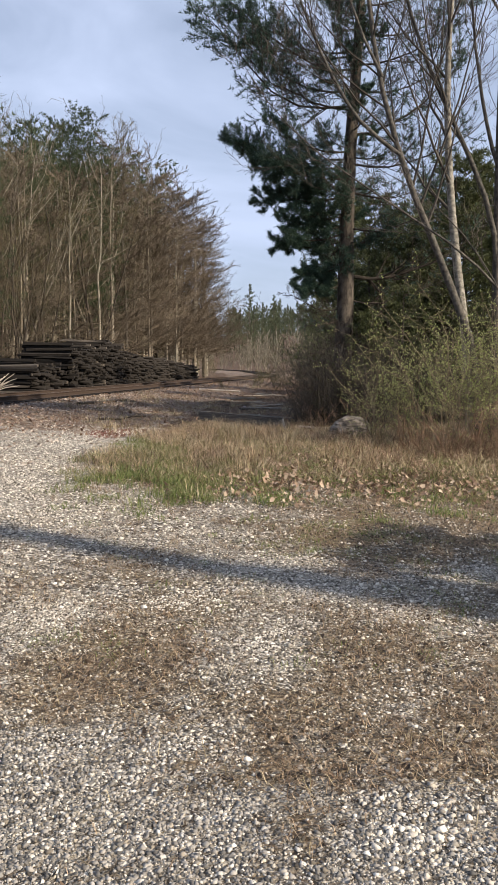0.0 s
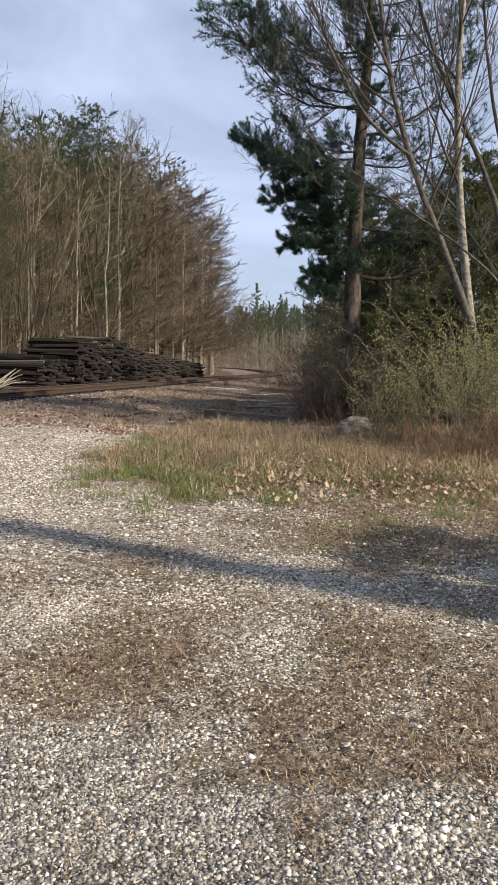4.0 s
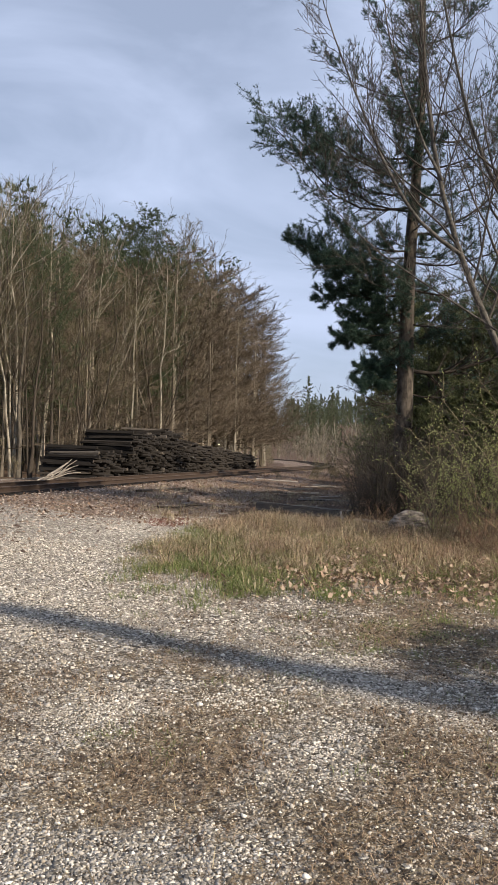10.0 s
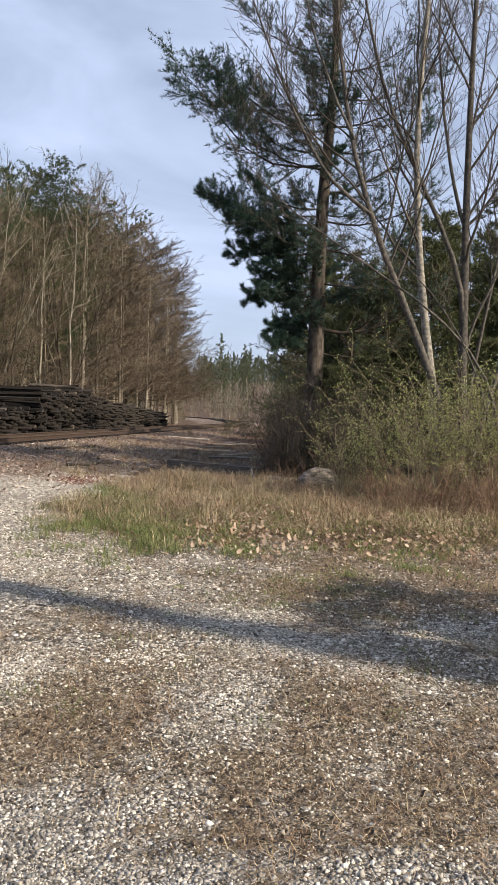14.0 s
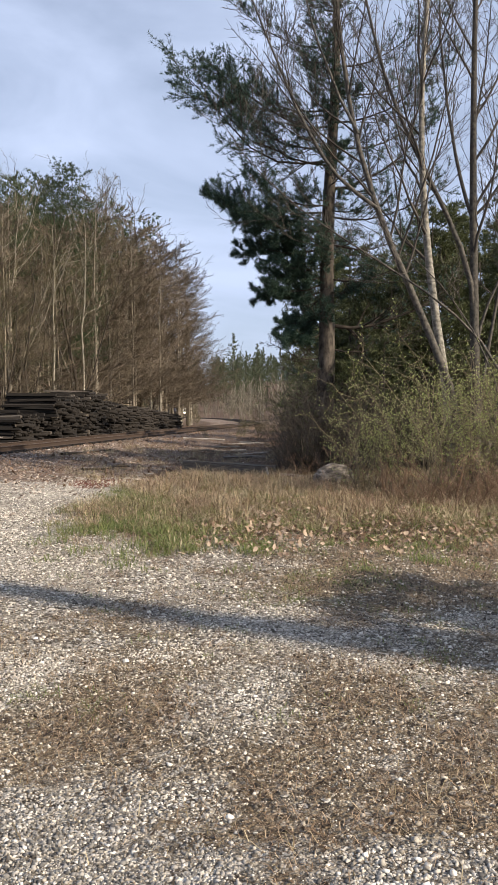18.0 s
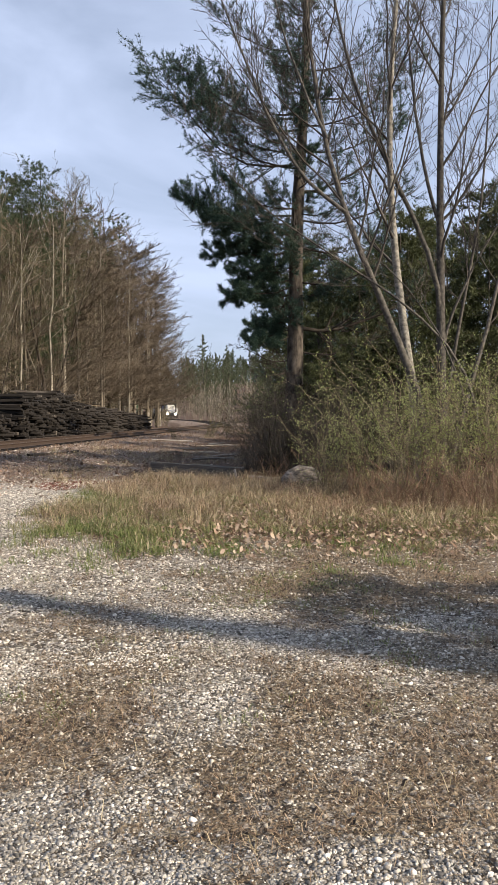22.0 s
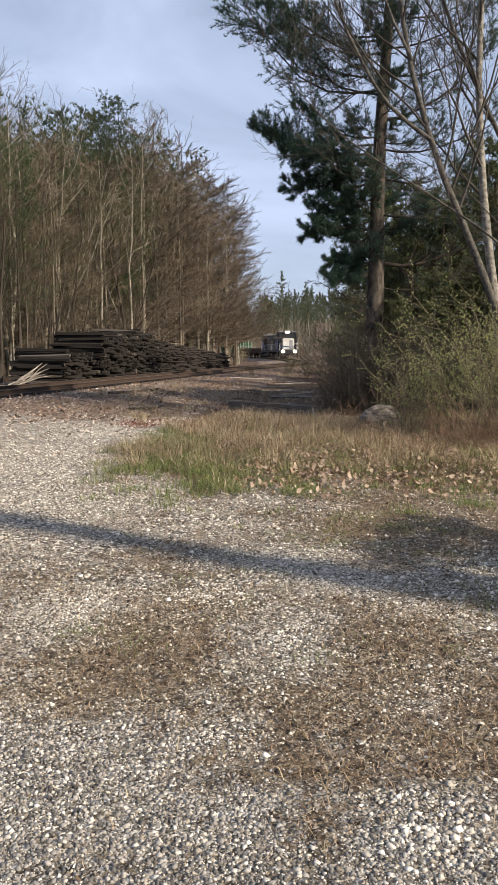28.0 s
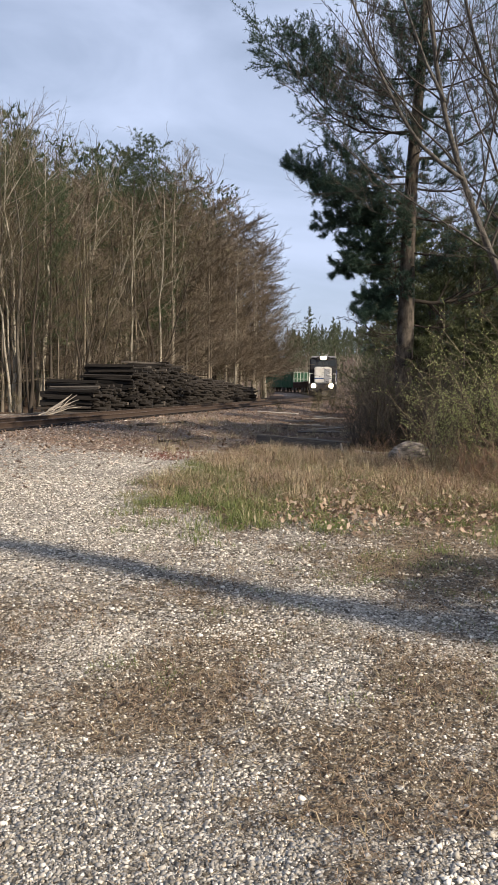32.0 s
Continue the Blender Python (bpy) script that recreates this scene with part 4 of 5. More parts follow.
def right_trees():
    stem_tree("poplar", "leafless tree with a pale grey trunk behind the bushes", 5.1, 17.2,
              [([(5.1, 0), (4.87, 2.74), (4.41, 5.79), (4.45, 7.5), (4.48, 10.3), (4.6, 15.5)], 0.115, 0.3, 17, 0.0)], BARK_POPLAR, 8)
    stem_tree("leaning_tree", "slender leafless tree leaning over the rough grass", 5.15, 17.0,
              [([(5.15, 0), (4.29, 3.7), (3.3, 6.06), (2.67, 8.85), (2.0, 13.5)], 0.10, 0.32, 20, 0.2),
               ([(3.42, 5.85), (2.05, 7.25), (1.48, 8.34), (0.73, 10.16), (0.2, 12.0)], 0.045, 0.2, 18, 0.0),
               ([(3.0, 7.4), (2.4, 8.8), (1.9, 10.4), (1.7, 12.6)], 0.035, 0.2, 12, 0.3)], BARK_STEM, 8)
    stem_tree("multi_stem_maple", "leafless maple of several grey stems among the bushes", 5.62, 17.4,
              [([(5.62, 0), (5.62, 2.07), (5.59, 5.63), (5.57, 7.5), (5.6, 10.35), (5.8, 15.5)], 0.125, 0.3, 18, 0.0),
               ([(5.6, 3.5), (4.85, 6.09), (3.96, 7.76), (3.57, 9.06), (3.18, 10.26), (2.5, 13.5)], 0.065, 0.25, 18, -0.2),
               ([(5.72, 0.3), (5.96, 3.2), (6.33, 5.16), (6.6, 7.55), (6.8, 11.5)], 0.05, 0.3, 14, 0.2),
               ([(5.65, 3.0), (6.19, 4.7), (6.9, 6.0), (7.6, 8.5)], 0.035, 0.25, 10, -0.3),
               ([(5.6, 5.6), (5.1, 7.6), (4.9, 9.6), (4.95, 12.5)], 0.045, 0.25, 14, 0.3),
               ([(5.75, 0.2), (6.6, 3.4), (7.4, 6.5), (8.2, 11.0)], 0.06, 0.3, 14, 0.3)], BARK_STEM, 8)
    stem_tree("arching_sapling", "arching leafless sapling over the bushes", 6.0, 16.4,
              [([(6.0, 0.1), (5.75, 2.2), (5.4, 3.3), (4.0, 4.2), (2.92, 4.75), (1.7, 5.7), (0.64, 6.75), (0.08, 7.38)], 0.04, 0.5, 12, 0.0),
               ([(6.1, 0.1), (5.5, 2.6), (4.4, 4.3), (3.2, 5.2), (2.2, 5.6)], 0.026, 0.45, 9, -0.3)], BARK_STEM, 5)
    pines = [made(conifer_parts(h, 0.2, NEEDLE_OLIVE, 0.04, 105, 9, 0.38, 0.055, w, 0.14, 0.6, framed=False), "dark green conifer in the shade behind the bushes", "conifers behind the bushes")
             for h, w in ((13, 0.26), (10, 0.3))]
    for k, (x, y, sc) in enumerate([(6.6, 23.5, 0.57), (5.6, 27, 0.5), (8.6, 22.5, 0.5), (9.2, 28, 0.7), (11.5, 25, 0.62), (6.8, 33, 0.75), (12, 33, 0.7), (15, 28, 1.0), (5.4, 42, 0.75), (9.5, 44, 1.0),
                                    (8.5, 60, 1.0), (12, 75, 1.2), (13, 52, 0.95), (13.5, 27.5, 0.8), (7.4, 26, 0.56), (4.5, 23.2, 0.46), (4.1, 24.8, 0.5), (5.4, 24.3, 0.52), (6.0, 22.4, 0.54), (4.8, 26.5, 0.52), (7.6, 23.6, 0.52), (10.3, 23.6, 0.86), (9.9, 25.5, 0.66), (11.2, 23.8, 0.9), (3.3, 20.3, 0.22), (2.4, 20.5, 0.16), (4.2, 20.2, 0.27), (3.5, 22.4, 0.34)]):
        plant(pines[k % 2], x, y, 47 * k, sc)


def shrub(height, stems, label, leaf=None, leaves=900, mat=None, spread=0.7):
    bush = tagged(new("shrub"), label, "shrub", group="shrubs at the edge of the woods")
    k = stems
    az = rng.uniform(0, 2 * np.pi, k)
    lean = rng.uniform(0.05, spread, k)
    s = np.linspace(0, 1, 6)
    h = height * rng.uniform(0.55, 1.1, k)
    base = rng.normal(size=(k, 2)) * 0.25
    p = np.stack([base[:, :1] + (np.cos(az) * lean * h)[:, None] * s**1.2, base[:, 1:] + (np.sin(az) * lean * h)[:, None] * s**1.2, -0.05 + h[:, None] * s * np.ones(6)], 2)
    p[:, 1:] += rng.normal(size=(k, 5, 3)).cumsum(1) * 0.06
    q = rng.uniform(0.006, 0.016, k)[:, None] * (1 - 0.75 * s)
    l2, r2 = spawn(p, q, 8, (0.15, 1.0), (30, 75), (0.2, 0.45), 4, 0.15, 0.14, 0.6, 0.4)
    l3, r3 = spawn(l2, r2, 3 if leaf else 2, (0.2, 1.0), (20, 60), (0.25, 0.6), 3, 0.1, 0.12, 0.65, 0.4)
    part("stem_tangle", tri_mesh("stem_tangle", *joined([tubes(p, q, 4), tubes(l2, r2, 3), tubes(l3, r3, 3)]), True), mat or TWIG_SHRUB, bush)
    if leaf:
        at = np.concatenate([l3[:, 1], l3[:, 2], l2[:, 2], l2[:, 3]])
        at = at[rng.choice(len(at), min(leaves, len(at)), False)]
        part("foliage", tri_mesh("foliage", *tufts(at, 4, 0.032, 0.016, None, 0.6)), leaf, bush)
    return bush


def undergrowth():
    green = [shrub(h, 15, "tangled shrub with fresh small green leaves", BUD, 2300) for h in (2.5, 2.2)]
    for k, (x, y, sc) in enumerate([(2.75, 15.6, 0.72), (3.3, 15.0, 0.9), (4.0, 14.6, 1.0), (4.8, 14.5, 1.0), (5.6, 14.5, 1.0), (4.2, 16.0, 1.1), (6.4, 14.3, 1.0), (7.2, 15, 1.1), (5.2, 16.2, 1.2), (6.2, 16.2, 1.3)]):
        plant(green[k % 2], x, y, 61 * k, sc)
    red = [shrub(0.85, 16, "low tangle of reddish dry stems", None, 0, STEM_RED, 1.1) for _ in range(2)]
    for k, (x, y, sc) in enumerate([(3.2, 14.3, 0.9), (3.9, 13.7, 1.1), (4.7, 13.4, 1.1), (5.5, 13.3, 1.2), (6.3, 13.3, 1.2), (2.0, 18.6, 0.7), (3.0, 18.2, 0.9), (4.3, 13.0, 0.7), (5.1, 12.7, 0.7), (3.5, 13.3, 0.6), (5.9, 12.6, 0.9), (6.8, 12.9, 1.3)]):
        plant(red[k % 2], x, y, 77 * k, sc)
    scrub = [shrub(1.1, 9, "low leafless brown scrub beside the track", None, 0, TWIG, 1.2) for _ in range(2)]
    for k in range(22):
        y = 46 + 3.1 * k
        plant(scrub[k % 2], float(track_x(y)) + 4.2 + 3.5 * ((k * 0.618) % 1), y, 83 * k, 0.7 + 0.9 * ((k * 0.382) % 1))
    dark = [shrub(1.9, 20, "dark leafless thicket below the pine", None, 0, TWIG_GREY, 1.0) for _ in range(2)]
    for k, (x, y, sc) in enumerate([(2.3, 19.8, 1.15), (3.0, 19.0, 0.9), (2.75, 20.2, 1.2), (2.45, 20.4, 1.1), (3.2, 20.0, 1.3), (1.75, 20.6, 0.6), (2.7, 19.4, 0.8), (3.5, 19.2, 1.0), (2.0, 19.9, 0.7), (3.8, 20.4, 1.0), (2.1, 22.6, 1.0), (3.1, 23, 1.1), (4.8, 20, 1.1), (2.7, 26, 1.1), (3.3, 31, 1.1), (4.0, 36, 1.2), (5.2, 48, 1.4), (6.6, 58, 1.5)]):
        plant(dark[k % 2], x, y, 53 * k, sc)


def shade_trees():
    """Trees beside the yard, out of view, added for their shade across gravel and pine."""
    tall = made(bare_parts(24, 0.52, BARK_GREY, TWIG_GREY, 14, 5, 3, low=0.72, wide=(0.05, 0.09), stems=0, lean=0.004), "tall leafless tree beside the gravel yard", "trees beside the yard")
    plant(tall, 12.2, -1.35)
    # unseen low plants, added to shade the right of the yard
    low = made(conifer_parts(4.0, 0.07, NEEDLE, 0.05, 30, 4, 0.26, 0.05, 0.36, sprays=4), "unseen low conifer added to shade the right of the gravel yard", "trees beside the yard")
    for k, (x, y, sc) in enumerate([(4.4, 3.5, 0.5), (4.6, 4.1, 0.56), (4.9, 4.7, 0.6), (5.3, 5.3, 0.58), (5.2, 3.3, 0.6), (5.5, 4.0, 0.68), (6.2, 4.6, 0.75), (6.4, 3.6, 0.72)]):
        plant(low, x, y, 70 * k, 1.15 * sc)

    # unseen, added to shade the pine's trunk and the ground behind the grass
    fir = made(conifer_parts(8.5, 0.2, NEEDLE, 0.05, 80, 6, 0.45, 0.08, 0.22, framed=False), "unseen conifer added to shade the pine and the ground behind the grass", "trees beside the yard")
    plant(fir, 9.9, 17.3, 0, 0.78)


shade_trees()
forest()
far_woods()
big_pine()
right_trees()
undergrowth()


def boulder():
    bm = bmesh.new()
    bmesh.ops.create_icosphere(bm, subdivisions=4, radius=1)
    for v in bm.verts:
        n = noise.noise(v.co * 1.4) * 0.12 + noise.noise(v.co * 4) * 0.06 + noise.noise(v.co * 11) * 0.03
        v.co = Vector((v.co.x * 0.45, v.co.y * 0.38, v.co.z * 0.36)) * (1 + n)
    for f in bm.faces:
        f.smooth = True
    ob = part("boulder", bm, ROCK)
    ob.matrix_world = pose(2.5, 17.0, 0.16)
    tagged(ob, "grey weathered boulder at the edge of the grass", "boulder")


boulder()


def scatter(n, x0, x1, y0, y1, keep):
    x, y = rng.uniform(x0, x1, n), rng.uniform(y0, y1, n)
    ok = rng.random(n) < keep(x, y)
    x, y = x[ok], y[ok]
    return np.stack([x, y, land(x, y)], 1)


def rough_grass():
    patch = lambda x, y: np.clip(0.26 + 1.25 * np.sin(2.9 * x + 1.7 * np.sin(2.3 * y)) * np.sin(3.3 * y + 1.3 * np.sin(3.1 * x)), 0.03, 1)

    def tufted(name, label, centres, per, radius, height, width, lean, mat):
        """Tussocks of uneven height."""
        n = rng.poisson(per, len(centres))
        tall = np.repeat(rng.uniform(0.3, 1.55, len(centres)), n)
        c = np.repeat(centres, n, 0)
        off = rng.normal(size=(len(c), 2)) * radius
        x, y = c[:, 0] + off[:, 0], c[:, 1] + off[:, 1]
        v, t = blades(np.stack([x, y, land(x, y)], 1), height * tall, width, lean)
        tagged(part(name, tri_mesh(name, v, t), mat), label, "grass", kind="stuff")

    rise = lambda x, y: 0.12 + 0.88 * smooth(10.0, 13.5, y)
    tufted("dry_grass", "dry straw-coloured rough grass beside the gravel",
           scatter(3400, -3, 9, 8.6, 21, lambda x, y: grass_zone(x, y) * patch(x, y) * rise(x, y)), 24, 0.08, 0.27, 0.006, 2.0, STRAW)
    tufted("brown_grass", "darker brown withered grass beside the gravel",
           scatter(5600, -2.5, 9, 8.8, 21, lambda x, y: grass_zone(x, y) * patch(x + 1.3, y + 2.1) * rise(x, y)), 26, 0.09, 0.28, 0.0055, 2.0, THATCH)
    tufted("red_grass", "reddish withered stems in the rough grass",
           scatter(900, -1.0, 9, 10.5, 18, lambda x, y: grass_zone(x, y) * patch(x + 0.3, y + 1.1) * smooth(0.3, 2.5, x)), 20, 0.09, 0.36, 0.005, 1.1, STEM_RED)
    tufted("olive_grass", "half-green rough grass among the dry stems",
           scatter(3600, -2.5, 9, 9.0, 20, lambda x, y: grass_zone(x, y) * patch(x + 2.2, y + 0.6) * (0.3 + 0.7 * rise(x, y))), 24, 0.09, 0.2, 0.006, 1.7, OLIVE)
    at = scatter(30000, -3, 9, 8.0, 21, lambda x, y: np.clip(grass_zone(x, y + 0.9), 0, 1))
    v, t = blades(at, 0.08, 0.006, 2.2)
    tagged(part("matted_grass", tri_mesh("matted_grass", v, t), THATCH), "matted dry grass lying on the ground", "grass", kind="stuff")
    at = scatter(2600, -2, 9, 11.0, 20.5, lambda x, y: grass_zone(x, y) * patch(y, x))
    v, t = blades(at, 0.45, 0.005, 0.8)
    tagged(part("dry_stalks", tri_mesh("dry_stalks", v, t), STRAW), "tall thin dry straw-coloured stalks in the grass", "grass", kind="stuff")
    trackside = lambda x, y: (x > -0.38 * y) * (x - track_x(y) > 3.0) * np.clip(0.2 + 0.9 * np.sin(1.9 * x + 1.3 * np.sin(1.1 * y)) * np.sin(1.7 * y), 0.04, 1)
    tufted("trackside_weeds", "thin dry weeds on the dark ground beside the track", scatter(900, -5, 4.5, 18.5, 34, trackside), 12, 0.09, 0.26, 0.008, 1.0, STRAW)
    tufted("withered_weeds", "withered brown weeds on the dark ground beside the track", scatter(1100, -6, 5.5, 18.5, 44, trackside), 12, 0.12, 0.2, 0.010, 1.5, STEM_RED)
    lush = lambda x, y: np.clip(1.3 * np.exp(-(((x + 1.1 + 0.12 * (y - 12)) / 0.6) ** 2 + ((y - 12.6) / 2.1) ** 2)) + 0.6 * np.exp(-(((x - 0.3) / 0.3) ** 2 + ((y - 9.3) / 0.25) ** 2))
                                + 0.5 * np.exp(-(((x + 0.9) / 0.5) ** 2 + ((y - 9.6) / 0.5) ** 2)) + 0.16 + 0.12 * smooth(10.6, 11.6, y), 0, 1)
    tufted("green_grass", "fresh green grass at the edge of the gravel",
           scatter(5600, -3.2, 6, 8.0, 16.5, lambda x, y: np.clip(1.3 * grass_zone(x + 0.1, y + 1.0), 0, 1) * np.clip(patch(x + 3, y) + 0.25, 0, 1) * lush(x, y)), 34, 0.09, 0.13, 0.007, 1.2, GRASS)
    tufted("yard_grass", "thin short green grass in the gravel",
           scatter(1100, -2, 3.6, 4.0, 9.2, lambda x, y: 0.05 + 0.9 * np.exp(-(((x - 1.4) / 0.8) ** 2 + ((y - 7.4) / 0.8) ** 2)) + 0.3 * np.exp(-(((x - 1.3) / 0.6) ** 2 + ((y - 4.6) / 0.8) ** 2))), 20, 0.07, 0.045, 0.004, 1.1, GRASS)


def pebbles(name, label, at, low, high, flat=0.7, mat=None, proud=0.05, round_up=False):
    """Loose stones, part sunk; round_up: with more faces, for those close by."""
    k = len(at)
    if round_up:
        g = (1 + 5**0.5) / 2
        body = np.array([(-1, g, 0), (1, g, 0), (-1, -g, 0), (1, -g, 0), (0, -1, g), (0, 1, g), (0, -1, -g), (0, 1, -g), (g, 0, -1), (g, 0, 1), (-g, 0, -1), (-g, 0, 1)]) / 1.9
        tri = np.array([(0, 11, 5), (0, 5, 1), (0, 1, 7), (0, 7, 10), (0, 10, 11), (1, 5, 9), (5, 11, 4), (11, 10, 2), (10, 7, 6), (7, 1, 8), (3, 9, 4), (3, 4, 2), (3, 2, 6), (3, 6, 8), (3, 8, 9), (4, 9, 5), (2, 4, 11), (6, 2, 10), (8, 6, 7), (9, 8, 1)])
    else:
        body = np.array([[1, 0, 0], [-1, 0, 0], [0, 1, 0], [0, -1, 0], [0, 0, 1], [0, 0, -1]], float)
        tri = np.array([[0, 2, 4], [2, 1, 4], [1, 3, 4], [3, 0, 4], [2, 0, 5], [1, 2, 5], [3, 1, 5], [0, 3, 5]])
    n = len(body)
    size = low + (high - low) * rng.random(k) ** 2.2
    v = body[None] * rng.uniform(0.7, 1.25, (k, n, 1)) * size[:, None, None]
    v *= rng.uniform(0.7, 1.3, (k, 1, 3))
    v += rng.normal(size=v.shape) * (0.25 if round_up else 0.28) * size[:, None, None]
    v[..., 2] *= flat
    a = rng.uniform(0, 6.28, k)[:, None]
    v[..., 0], v[..., 1] = v[..., 0] * np.cos(a) - v[..., 1] * np.sin(a), v[..., 0] * np.sin(a) + v[..., 1] * np.cos(a)
    v = v + at[:, None] + size[:, None, None] * np.array([0, 0, proud])
    t = tri[None] + (np.arange(k) * n)[:, None, None]
    tagged(part(name, tri_mesh(name, v.reshape(-1, 3), t.reshape(-1, 3)), mat or STONE), label, "gravel", kind="stuff")


def wedge(x, y):
    """Inside the part of the yard that is looked at."""
    return (x > -0.38 * y - 0.3) & (x < 0.47 * y + 0.3)


def soil(x, y):
    """How much bare soil shows: high where stones are few."""
    s = 0.45 + 0.35 * np.sin(3.1 * x + 1.3 * np.sin(2.3 * y)) * np.sin(2.7 * y + 1.1 * np.sin(1.9 * x)) + 0.3 * np.sin(7.3 * x + 2 * np.sin(5.1 * y)) * np.sin(6.1 * y + 1.7 * np.sin(6.7 * x))
    s = s + 0.35 * np.sin(19 * x + 2.2 * np.sin(11 * y)) * np.sin(15 * y + 2.1 * np.sin(13 * x)) + 0.25 * np.sin(41 * x + 2 * np.sin(29 * y)) * np.sin(37 * y + 2 * np.sin(31 * x))
    for px, py, rx, ry, amount in SOIL:
        s = s + 0.85 * amount * np.exp(-(((x - px) / rx) ** 2 + ((y - py) / ry) ** 2))
    return np.clip(s, 0, 1)


def grey_zone(x, y):
    """1 where the coarse grey gravel of the drive begins, close by."""
    return np.clip(1 - smooth(2.95, 3.3, y + 0.45 * x + 0.12 * np.sin(5 * x)), 0, 1) * np.clip(1 - 0.9 * np.exp(-(((x - 0.22) / 0.12) ** 2 + ((y - 2.6) / 0.25) ** 2)), 0, 1)


def gravel():
    at = scatter(66000, -2.5, 3.0, 2.0, 5.5, lambda x, y: wedge(x, y) * np.clip(1.0 - 0.7 * soil(x, y), 0.4, 1))
    pebbles("fine_gravel", "fine pale gravel trodden into the yard", at, 0.003, 0.0075, 0.75)
    at = scatter(30000, -2.0, 2.4, 2.0, 5.5, lambda x, y: wedge(x, y) * np.clip(0.7 - 0.5 * soil(x, y), 0.2, 1) * (1 - 0.6 * grey_zone(x, y)))
    pebbles("coarse_gravel", "coarse cream and tan gravel stones", at, 0.004, 0.0115, 0.75, None, 0.1, True)
    at = scatter(34000, -1.8, 1.6, 2.0, 3.7, lambda x, y: wedge(x, y) * grey_zone(x, y) * np.clip(1.15 - soil(x, y), 0.1, 1))
    pebbles("grey_gravel", "coarse blue-grey and white gravel stones", at, 0.004, 0.0115, 0.75, STONE_GREY, 0.1, True)
    at = scatter(1500, 0.2, 1.3, 2.2, 3.1, lambda x, y: np.exp(-(((x - 0.66) / 0.18) ** 2 + ((y - 2.62) / 0.18) ** 2)))
    pebbles("white_stones", "heap of larger pale crushed stones", at, 0.006, 0.0165, 0.75, STONE_PALE, 0.2, True)
    at = scatter(1300, -1.8, 2.2, 2.5, 9, lambda x, y: wedge(x, y) * np.clip(0.85 - 0.6 * soil(x, y), 0.1, 1))
    pebbles("scattered_stones", "single pale stones lying on the gravel", at, 0.007, 0.017, 0.75, STONE_PALE, 0.15, True)
    at = scatter(95000, -6, 5.2, 5.5, 14, lambda x, y: wedge(x, y) * (1 - grass_zone(x, y)) * np.clip(1.1 - 0.03 * y, 0.2, 1) * np.clip(1.1 - 0.9 * soil(x, y), 0.08, 1))
    pebbles("yard_gravel", "pale loose gravel of the yard", at, 0.007, 0.016, 0.7, None, 0.1)
    at = scatter(22000, -6, 5.2, 5.0, 14, lambda x, y: wedge(x, y) * (1 - grass_zone(x, y)) * np.clip(1.0 - 1.0 * soil(x, y), 0.04, 1) * 0.4)
    pebbles("white_yard_gravel", "larger whitish gravel stones of the yard", at, 0.007, 0.017, 0.7, STONE_PALE, 0.1)
    at = scatter(34000, -8, 0.6, 6.0, 20, lambda x, y: wedge(x, y) * (1 - grass_zone(x, y)) * smooth(4.5, 6.5, x - track_x(y)) * smooth(0.6, -1.0, x - 0.04 * (y - 8)) * 0.8 * smooth(6.0, 9, y))
    pebbles("far_yard_gravel", "whitish gravel at the far side of the yard", at, 0.010, 0.024, 0.6, STONE_PALE, 0.05)
    pale = [(0.65, 5.65, 0.5, 0.28), (0.2, 6.2, 0.45, 0.4), (0.18, 4.5, 0.26, 0.42), (-1.15, 5.0, 0.35, 0.45), (-0.2, 3.35, 0.18, 0.16), (1.9, 6.1, 0.35, 0.3), (1.15, 4.9, 0.4, 0.2), (0.9, 3.75, 0.16, 0.14), (-0.3, 5.3, 0.3, 0.2)]
    at = scatter(60000, -1.8, 2.6, 3.0, 7.2, lambda x, y: wedge(x, y) * 0.8 * np.clip(sum(np.exp(-(((x - px) / rx) ** 2 + ((y - py) / ry) ** 2)) for px, py, rx, ry in pale), 0, 1) ** 1.5)
    pebbles("white_chippings", "patches of small whitish stone chippings", at, 0.004, 0.012, 0.7, STONE_PALE, 0.1)
    at = scatter(15000, -9, 3, 12, 36, lambda x, y: (1 - grass_zone(x, y)) * (x > -0.38 * y - 1) * (x - track_x(y) > -3) * (1 - 0.8 * smooth(4, 7, x - track_x(y))))
    pebbles("ballast_stones", "brown and grey broken ballast stones beside the rails", at, 0.015, 0.05, 0.7, STONE_BROWN)
    at = scatter(75000, -2.2, 3.2, 2.4, 9.4, lambda x, y: wedge(x, y) * np.clip(1.5 * soil(x, y) - 0.5, 0.02, 1) * (1 - 0.7 * grey_zone(x, y)))
    v, t = blades(at, 0.035, 0.0032, 2.2)
    tagged(part("flat_dry_grass", tri_mesh("flat_dry_grass", v, t), THATCH), "short flattened dry grass in the gravel", "grass", kind="stuff")
    at = scatter(2400, -1.6, 2.2, 2.4, 8, lambda x, y: wedge(x, y) * np.clip(1.4 * soil(x, y) - 0.3, 0.03, 1))
    v, t = blades(at, 0.075, 0.0035, 2.0)
    tagged(part("loose_straw", tri_mesh("loose_straw", v, t), STRAW), "loose pale straws lying on the gravel", "grass", kind="stuff")


